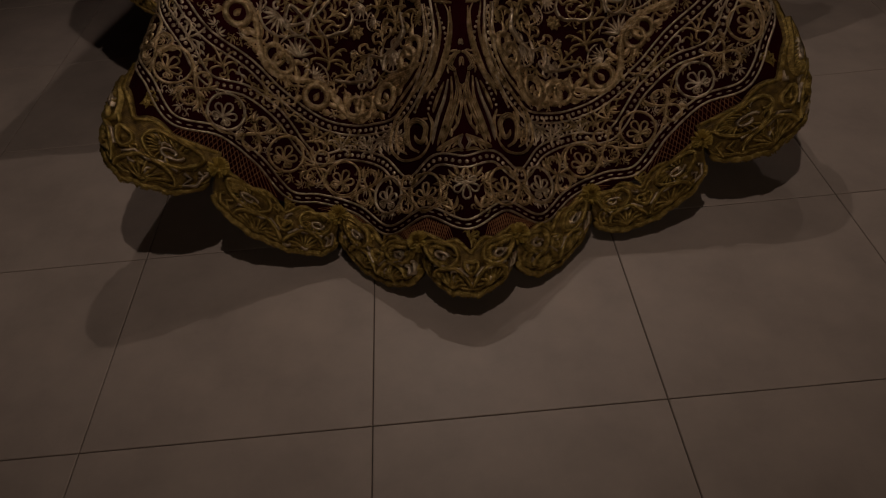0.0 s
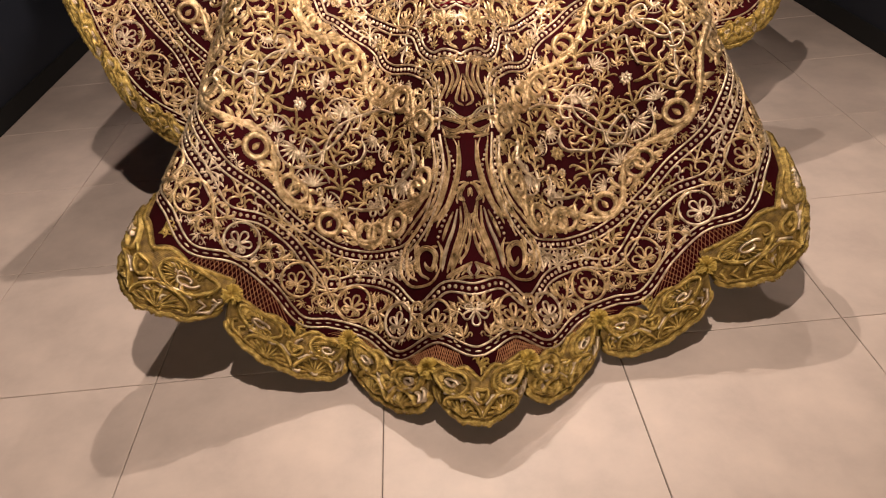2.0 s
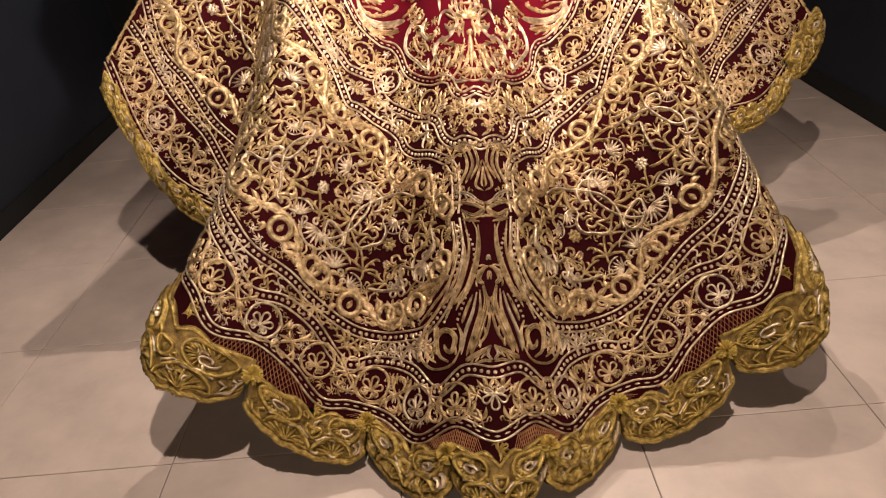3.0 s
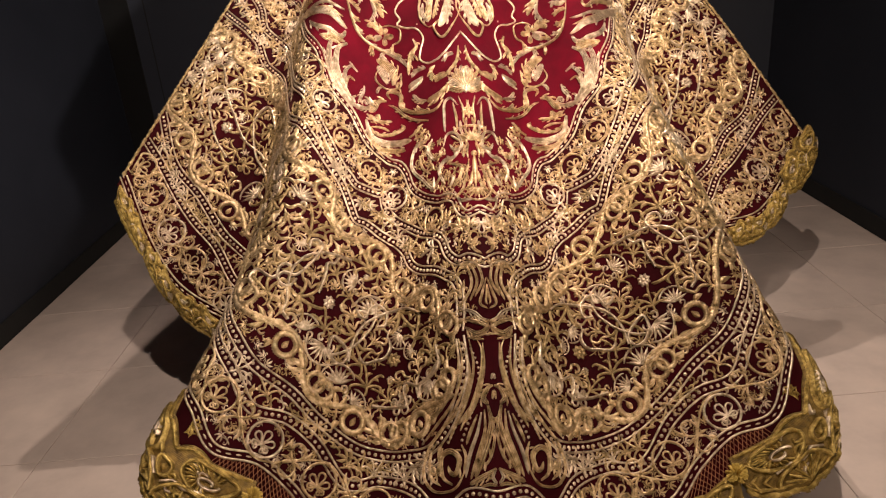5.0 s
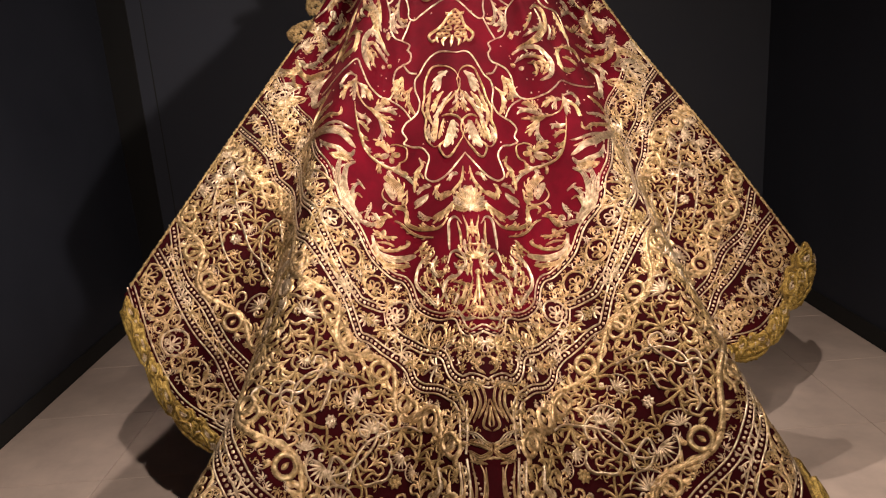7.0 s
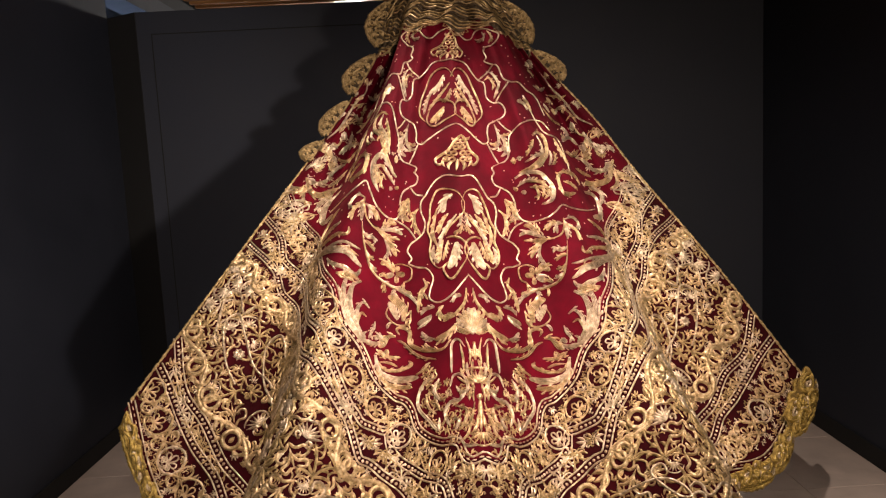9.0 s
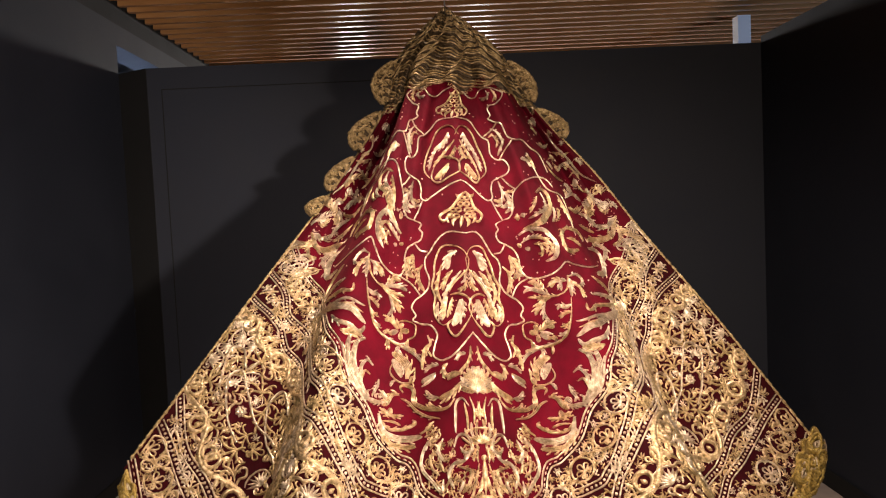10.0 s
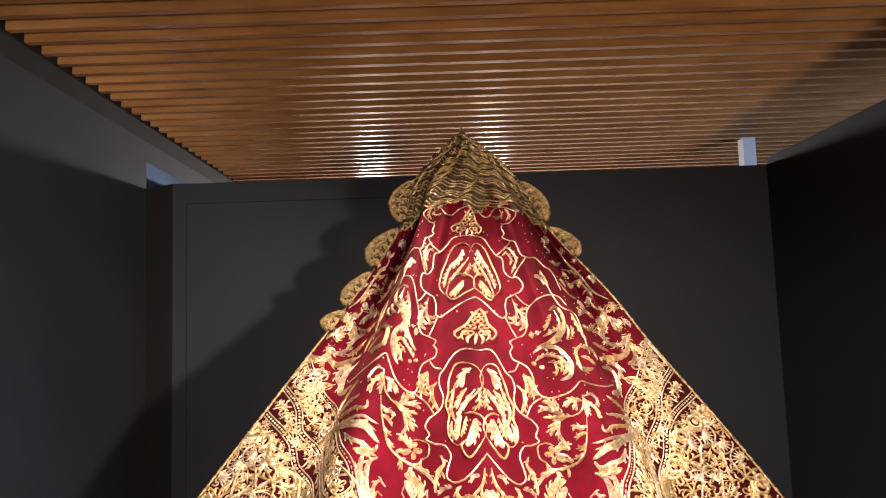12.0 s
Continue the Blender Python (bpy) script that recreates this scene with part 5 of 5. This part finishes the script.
blades("handle_scroll", [
    (0.0058, [(0.024, 0.6248), (0.039, 0.6194), (0.056, 0.6277), (0.059, 0.6429), (0.061, 0.6576)]),
    (0.0053, [(0.036, 0.623), (0.03, 0.6381), (0.031, 0.6507)]),
    (0.0048, [(0.021, 0.6151), (0.012, 0.6284), (0.015, 0.6424)]),
    (0.0048, [(0.001, 0.6373), (0.002, 0.6258), (-0.003, 0.6177)]),
])
blades("edge_plume", [
    (0.0130, [(0.899, 0.5256), (0.8, 0.5442), (0.69, 0.5383), (0.572, 0.5046)]),
    (0.0095, [(0.882, 0.5258), (0.769, 0.5226), (0.683, 0.5018)]),
    (0.0062, [(0.886, 0.5003), (0.819, 0.49), (0.821, 0.4746)]),
    (0.0130, [(0.546, 0.507), (0.62, 0.5589), (0.601, 0.5793), (0.525, 0.5461)]),
    (0.0095, [(0.601, 0.5233), (0.676, 0.5612), (0.636, 0.5725)]),
    (0.0070, [(0.868, 0.5465), (0.825, 0.5691), (0.742, 0.5632)]),
    (0.0080, [(0.60, 0.455), (0.66, 0.475), (0.70, 0.505)]),
    (0.0070, [(0.56, 0.465), (0.60, 0.490), (0.66, 0.515)]),
])
place("fan_palmette", shell, 0, 0.655, GOLD, 0, 1.35, (1,))
place("fan_pedestal", lambda k, g: (k.leaf(g, [(0, -0.06), (0, 0.0), (0, 0.06)], 0.0075, 0.006), k.leaf(g, [(0.008, 0.0), (0.014, 0.04), (0.03, 0.062)], 0.006), k.leaf(g, [(-0.008, 0.0), (-0.014, 0.04), (-0.03, 0.062)], 0.006), k.bead(g, 0, -0.06, 0.01, 0.008)), 0, 0.692, GOLD, 0, 1.0, (1,))
place("fan_base", shell, 0, 0.713, GOLD, math.pi, 1.1, (1,))
place("crown_jewel", rosette, 0, 0.606, PALE, 0, 0.9, (1,))
place("crown_jewel", rosette, 0, 0.630, GOLD, 0, 1.0, (1,))
for first, last, r0, r1, spacing, size, draws, mats in (
    (0.015, 0.13, 0.668, 0.716, 0.034, 0.62, (lyre, trefoil, tendrils), (ANTIQUE, GOLD)),
    (0.56, 0.95, 0.22, 0.54, 0.085, 0.62, (spray, trefoil, twig, tulip), (PALE, GOLD)),
):
    spots = []
    for _ in range(700):
        s, r = rng.uniform(first, last), rng.uniform(r0, r1)
        q = surf(s, r)[0]
        if all(np.linalg.norm(q - c) > spacing for c in spots):
            spots.append(q)
            draw = rng.choice(draws)
            place({lyre: "scroll_flower", spray: "leafed_spray", tulip: "tulip_flower", tendrils: "tendril_scroll"}.get(draw, "leaf_sprig"), draw, s, r, rng.choice(mats), rng.uniform(0, 6.28), size * rng.uniform(0.85, 1.15))
g = Piece()
for _ in range(130):
    s, r = rng.uniform(0.02, 0.95), rng.uniform(0.2, 0.56)
    for m in (1, -1):
        a, q = surf(m * s, r)
        g.bead(a, q, rng.uniform(0.0022, 0.004), 0.003)
tagged(g.done("spangle", PALE, mantle), "", "", "", "stuff")

# the gathered gold cape at the neck: a dull lace ground, strung cords, and a curled lower edge
HANG = lambda s: 1 + 0.45 * abs(s) ** 1.6
cape_r = np.linspace(0.0, 1.0, 30)[None] * ((0.158 + 0.012 * np.sin(SS * 17)) * HANG(SS))[:, None]
p, n = surf(np.repeat(SS[:, None], 30, 1), cape_r)
ii = np.arange(NS * 30).reshape(NS, 30)
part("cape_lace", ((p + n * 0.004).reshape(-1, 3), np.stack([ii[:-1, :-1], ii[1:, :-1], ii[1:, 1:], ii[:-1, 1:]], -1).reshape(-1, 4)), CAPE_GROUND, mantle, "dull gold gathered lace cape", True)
for i in range(34):
    r = 0.008 + i * 0.0046
    s = np.linspace(-1, 1, 220)
    wave = 0.006 * np.sin(s * (9 + i // 9) + i * 0.35) + 0.0026 * np.sin(s * 29 + i * 0.55)
    p, n = surf(s, np.clip((r + wave) * HANG(s), 0.002, 0.26))
    g = Piece()
    g.cord(p + n * 0.004, n, 0.0036 + 0.0006 * np.sin(s * 77 + i), 0.006 + 0.002 * np.sin(s * 43 + 2 * i))
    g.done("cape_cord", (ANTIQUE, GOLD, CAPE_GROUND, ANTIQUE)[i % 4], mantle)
for i in range(46):
    s, r = -0.97 + 1.94 * i / 45, 0.158 + 0.012 * math.sin((-0.97 + 1.94 * i / 45) * 17)
    r *= HANG(s)
    place("cape_scroll", (tendrils, lyre)[i % 2], s, r, (ANTIQUE, GOLD)[i % 2], rng.uniform(-0.5, 0.5), 0.5, (1,))
    place("cape_scroll", (coral, tendrils)[i % 2], s, r - 0.085, (ANTIQUE, CAPE_GROUND)[i % 2], rng.uniform(0, 6), 0.45, (1,))


# ---- scalloped braid along the hem ----
def tongue(base, out, nor, depth, rise=0.016, mat=None):
    """One scallop of braid: a padded tongue with cords, ribs and curls worked on it."""
    k = len(base)
    u = np.linspace(0, 1, k)
    rows = 9
    v = np.linspace(0, 1, rows)
    lump = np.array([[0.5 + 0.5 * noise.noise(Vector(base[i]) * 40 + Vector((0, 0, j * 0.9))) for j in range(rows)] for i in range(k)])
    wob = 1 + 0.018 * np.sin(u * 47) + 0.015 * np.sin(u * 23 + 1)
    grid = base[:, None] + out[:, None] * (v[None, :, None] * (depth * wob)[:, None, None]) + nor[:, None] * ((np.sin(np.pi * np.clip(v, 0.02, 1)) ** 0.5)[None, :] * rise * (0.7 + 0.5 * lump))[:, :, None]
    thick = grid - nor[:, None] * 0.016
    a = np.arange(k * rows).reshape(k, rows)
    quads = np.stack([a[:-1, :-1], a[1:, :-1], a[1:, 1:], a[:-1, 1:]], -1).reshape(-1, 4)
    rim = np.r_[a[:, -1], a[::-1, 0]]
    nxt = np.roll(rim, -1)
    sides = np.stack([rim, nxt, nxt + k * rows, rim + k * rows], -1)
    body = part("braid_scallop", (np.concatenate([grid.reshape(-1, 3), thick.reshape(-1, 3)]), np.concatenate([quads, quads[:, ::-1] + k * rows, sides])), mat or LACE_GROUND, mantle, "yellow gold braid scallop", True)

    def to(q):
        q = np.asarray(q, float)
        x, y = np.clip(q[:, 0], 0, 1) * (k - 1), np.clip(q[:, 1], 0, 1) * (rows - 1)
        i, j = np.clip(x.astype(int), 0, k - 2), np.clip(y.astype(int), 0, rows - 2)
        f, h = (x - i)[:, None], (y - j)[:, None]
        return (grid[i, j] * (1 - f) + grid[i + 1, j] * f) * (1 - h) + (grid[i, j + 1] * (1 - f) + grid[i + 1, j + 1] * f) * h, unit(nor[i] * (1 - f) + nor[i + 1] * f)

    length = np.linalg.norm(np.diff(base, axis=0), axis=1).sum()
    g, pale = Piece(), Piece()
    for vv, w in ((0.97, 0.007), (0.06, 0.005), (0.86, 0.003)):
        q = np.stack([np.linspace(0.02, 0.98, 60), np.full(60, vv)], 1)
        p, n = to(q)
        tw = 1 + 0.22 * np.sin(np.arange(60) * 2.1)
        g.cord(p, n, w * tw, w * tw)
    pick = random.Random(int(3000 * length))
    count = max(3, int(length / 0.04))
    if length > 0.16 and mat is None:
        # large lobes: two ribbed crescents above, two fans in arches below, curls and a rosette between
        oval = lambda x, y, rx, ry, a: (x + rx * math.cos(a), y + ry * math.sin(a))
        for side in (1, -1):
            cx, cy = 0.5 + side * 0.27, 0.33
            p, n = to([oval(cx, cy, 0.16, 0.23, 0.3 * j) for j in range(22)])
            g.cord(p, n, 0.0062, 0.013)
            for j in range(15):
                a = 1.3 + side * 0.2 + j * 0.27
                p, n = to([oval(cx, cy, 0.15, 0.21, a), oval(cx, cy, 0.11, 0.15, a + 0.1), oval(cx, cy, 0.075, 0.10, a + 0.25)])
                g.cord(p, n, (0.002, 0.0042, 0.002), (0.006, 0.015, 0.006))
            p, n = to([oval(cx, cy + 0.02, 0.07 - 0.003 * j, 0.10 - 0.004 * j, side * 0.45 * j) for j in range(16)])
            pale.cord(p, n, 0.0042, 0.012)
            cx, cy = 0.5 + side * 0.175, 0.86
            p, n = to([oval(cx, cy, 0.165, 0.30, math.pi + math.pi * j / 14) for j in range(15)])
            g.cord(p, n, 0.0058, 0.015)
            for j in range(7):
                a = math.pi * (1.1 + 0.8 * j / 6)
                p, n = to([(cx, cy + 0.04), oval(cx, cy, 0.07, 0.12, a), oval(cx, cy, 0.135, 0.25, a)])
                g.cord(p, n, (0.002, 0.0048, 0.003), (0.006, 0.013, 0.006))
            p, n = to([(0.5 + side * x, y) for x, y in ((0.36, 0.62), (0.40, 0.74), (0.37, 0.86), (0.43, 0.90), (0.45, 0.70), (0.42, 0.60))])
            (pale if side > 0 else g).cord(p, n, 0.005, 0.012)
            p, n = to([(0.5 + side * x, y) for x, y in ((0.03, 0.62), (0.10, 0.54), (0.17, 0.60), (0.24, 0.53), (0.33, 0.60))])
            pale.cord(p, n, 0.0045, 0.012)
        p, n = to([oval(0.5, 0.42, 0.06, 0.13, 0.45 * j) for j in range(15)])
        g.cord(p, n, 0.0055, 0.012)
        q, m = to([(0.5, 0.42)])
        g.bead(q[0], m[0], 0.009, 0.012)
        for i in range(26):
            x, y, a = pick.uniform(0.06, 0.94), pick.uniform(0.12, 0.9), pick.uniform(0, 6.28)
            p, n = to([oval(x, y, 0.03, 0.06, a + 0.8 * j) for j in range(5)])
            (pale if i % 4 == 0 else g).cord(p, n, (0.002, 0.004, 0.0045, 0.004, 0.002), (0.004, 0.010, 0.011, 0.010, 0.004))
        count = 0
    for i in range(count):
        c = (i + 0.5) / count + pick.uniform(-0.012, 0.012)
        e = 0.5 / count
        turn = 1 if i < count / 2 else -1
        top = pick.uniform(0.26, 0.36)
        ring = [(c + e * 0.62 * math.cos(j * 0.42), top + 0.20 * math.sin(j * 0.42)) for j in range(14)]
        p, n = to(ring)
        g.cord(p, n, 0.0052, 0.010)
        for j in range(5):
            a = 0.5 + j * 1.1
            p, n = to([(c + e * 0.18 * math.cos(a), top + 0.06 * math.sin(a)), (c + e * 0.5 * math.cos(a), top + 0.16 * math.sin(a))])
            g.cord(p, n, 0.003, 0.0085)
        low = pick.uniform(0.66, 0.74)
        curl = [(c + turn * e * (0.85 - j / 24) * math.cos(j * 0.5), low + 0.17 * (1 - j / 22) * math.sin(j * 0.5)) for j in range(18)]
        p, n = to(curl)
        (pale if pick.random() < 0.4 else g).cord(p, n, 0.0044, 0.010)
        for j in range(3):
            x = c + e * (j - 1) * 0.7
            p, n = to([(x, 0.62), (x + 0.12 * e, 0.74), (x + 0.05 * e, 0.86)])
            g.cord(p, n, (0.002, 0.006, 0.003), (0.003, 0.009, 0.003))
        p, n = to([(c - e, 0.52), (c - 0.5 * e, 0.47 + 0.08 * turn), (c, 0.54), (c + 0.5 * e, 0.49 - 0.06 * turn), (c + e, 0.53)])
        (pale if i % 2 else g).cord(p, n, 0.0034, 0.009)
        for j in range(5):
            q, m = to([(c + pick.uniform(-1, 1) * e, pick.uniform(0.1, 0.9))])
            g.bead(q[0], m[0], pick.uniform(0.004, 0.007), 0.009)
    fringe = random.Random(int(1000 * length))
    for i in range(90):
        x = fringe.uniform(0.03, 0.97)
        p, n = to([(x, 0.96), (x, 1.0)])
        i0 = int(x * (k - 1))
        o = unit(out[i0] + 0.5 * np.array([fringe.uniform(-1, 1) for _ in range(3)]))
        g.cord(np.stack([p[0], p[1], p[1] + o * 0.006]), np.stack([n[0]] * 3), 0.0013, 0.002)
    g.done("braid_relief", ANTIQUE if mat else LACE, body)
    pale.done("braid_gilding", ANTIQUE if mat else PALE, body)
    return body


def hem_tongue(s0, s1, r_in, depth, down=0.0, notch=0.048):
    u = np.linspace(0, 1, 44)
    s = s0 + (s1 - s0) * u
    p, n = surf(s, np.full(44, r_in + 0.004))
    out = unit(unit(surf(s, r_in + 0.014)[0] - p) + np.array((0, 0, -down)))
    dip = notch * (1 - abs(2 * u - 1)) ** 1.4 - 0.018 * np.sin(2 * np.pi * abs(2 * u - 1)).clip(0, 1)
    tongue(p + n * 0.004 + out * dip[:, None], out, n, 0.042 + (depth - 0.012) * np.sin(np.pi * u) ** 0.38 - dip)


JOINTS = [-0.46, -0.306, -0.194, -0.064, 0.068, 0.194, 0.300, 0.455]
for a, b, r_in, deep, dip in zip(JOINTS, JOINTS[1:], (0.959, 0.967, 0.962, 0.958, 0.962, 0.967, 0.959), (0.135, 0.105, 0.105, 0.11, 0.105, 0.105, 0.135), (0.03, 0.048, 0.044, 0.042, 0.044, 0.048, 0.03)):
    hem_tongue(a, b, r_in, deep, 0.0, dip)
for a, b in ((-0.995, -0.89), (-0.89, -0.79), (-0.79, -0.69), (-0.69, -0.60), (0.60, 0.69), (0.69, 0.79), (0.79, 0.88)):
    hem_tongue(a, b, 0.976, 0.04, 0.5, 0.0)
hem_tongue(0.88, 1.02, 0.966, 0.085, 0.15, 0.0)
# scallops that stand out from the front edges near the neck; dark lace colour stands for their shade
for m, spans in ((-1, ((0.105, 0.205), (0.22, 0.31), (0.325, 0.41), (0.425, 0.485))), (1, ((0.115, 0.21), (0.225, 0.30)))):
    for a, b in spans:
        u = np.linspace(0, 1, 30)
        r = a + (b - a) * u
        p, n = surf(np.full(30, 0.96 * m), r)
        tongue(p + np.array((0, 0.012, 0.0)), unit(np.array((m * 1.0, 0.05, 0.12)))[None].repeat(30, 0), unit(n + np.array((0, -1, 0.2))), 0.018 + ((0.090 if a < 0.25 else 0.060) if m < 0 else 0.070) * np.sin(np.pi * u) ** 0.7, 0.006, CAPE_GROUND)
# tufts where the scallops meet, and cords down the front edges
for s in JOINTS[1:-1]:
    g = Piece()
    c, n = surf(s, np.interp(abs(s), (0.06, 0.2, 0.31), (0.968, 0.972, 0.974)))
    c = c + n * 0.020
    for i in range(130):
        d = unit(np.array([rng.gauss(0, 1) for _ in range(3)]) + n * 0.8)
        g.cord(np.stack([c, c + d * 0.013, c + d * 0.026]), np.stack([n] * 3), (0.004, 0.0036, 0.0015), 0.004)
    g.done("gold_tuft", TUFT, mantle, "fluffy yellow gold tuft")
for m in (1, -1):
    g = Piece()
    p, n, _ = along([(m * 1.0, 0.1 + 0.1 * i) for i in range(9)] + [(m, 0.97)], 0.006)
    w = 0.0055 * (1 + 0.3 * np.sin(np.arange(len(p)) * 1.9) + 0.2 * np.sin(np.arange(len(p)) * 0.83))
    g.cord(p, n, w, w)
    g.done("edge_cord", ANTIQUE, mantle)
# netting between the outer border and the scallops
edge = np.array(EDGE)
for s in JOINTS[1:-1]:
    g = Piece()
    for i in range(-10, 11):
        for lean in (0.012, -0.012):
            a = s + i * 0.0036
            b = a + lean
            r0, r1 = np.interp(abs(a), *edge.T) + 0.0035, np.interp(abs(s), (0.06, 0.2, 0.31), (0.970, 0.973, 0.976))
            if r1 - r0 < 0.004:
                continue
            q = np.linspace(0, 1, 6)
            p, n = surf(a + (b - a) * q, r0 + (r1 - r0) * q)
            g.cord(p, n, 0.0009, 0.0022)
    g.done("net_panel", NET, mantle, "open rust-coloured netting")

for a, b in zip(JOINTS, JOINTS[1:]):
    s = (a + b) / 2
    place("leaf_sprig", spray, s, np.interp(abs(s), *edge.T) + 0.008, LACE, -math.pi / 2 + 1.7, 0.55, (1,))

# ---- the stand under the mantle ----
STEEL = textured("brushed_steel", [(0.3, (0.5, 0.5, 0.5)), (0.7, (0.65, 0.65, 0.64))], 30, 0.3, 1.0)
stand = tagged(new("display_stand"), "slim steel stand holding up the mantle", "stand")


def tube(x, y, z0, z1, r, n=16):
    bm = bmesh.new()
    bmesh.ops.create_cone(bm, cap_ends=True, segments=n, radius1=r, radius2=r, depth=z1 - z0)
    bmesh.ops.translate(bm, verts=bm.verts[:], vec=(x, y, (z0 + z1) / 2))
    return bm


part("pole", tube(0.267, 2.74, 0.02, 2.50, 0.02), STEEL, stand)
part("base_plate", tube(0.267, 2.74, 0.0, 0.02, 0.25, 32), STEEL, stand)
part("pin", tube(0.265, 2.70, 2.50, 2.60, 0.004, 10), STEEL, stand, "thin bright pin at the top")

# ---- floor tiles ----
TX, TY, J = 0.6, 0.5675, 0.0022


def tile_mesh():
    bm = box(J / 2, TX - J / 2, J / 2, TY - J / 2, -0.012, 0.0)
    bmesh.ops.bevel(bm, geom=[e for e in bm.edges if all(v.co.z > -0.001 for v in e.verts)], offset=0.0015, segments=1, affect="EDGES")
    me = bpy.data.meshes.new("tile")
    bm.to_mesh(me)
    bm.free()
    me.materials.append(TILE)
    return me


tile = tile_mesh()
rest_v, rest_f = [], []
for i in range(-11, 13):
    for j in range(-12, 19):
        x, y = i * TX, j * TY
        if -6 <= i <= 4 and -4 <= j <= 6:
            ob = new("tile", tile)
            ob.parent = floor
            ob.location = (x, y, 0)
        else:
            q = len(rest_v)
            rest_v += [(x + J / 2, y + J / 2, 0), (x + TX - J / 2, y + J / 2, 0), (x + TX - J / 2, y + TY - J / 2, 0), (x + J / 2, y + TY - J / 2, 0)]
            rest_f.append((q, q + 1, q + 2, q + 3))
tagged(part("far_tiles", (rest_v, rest_f), TILE, floor), "", "", "", "stuff")
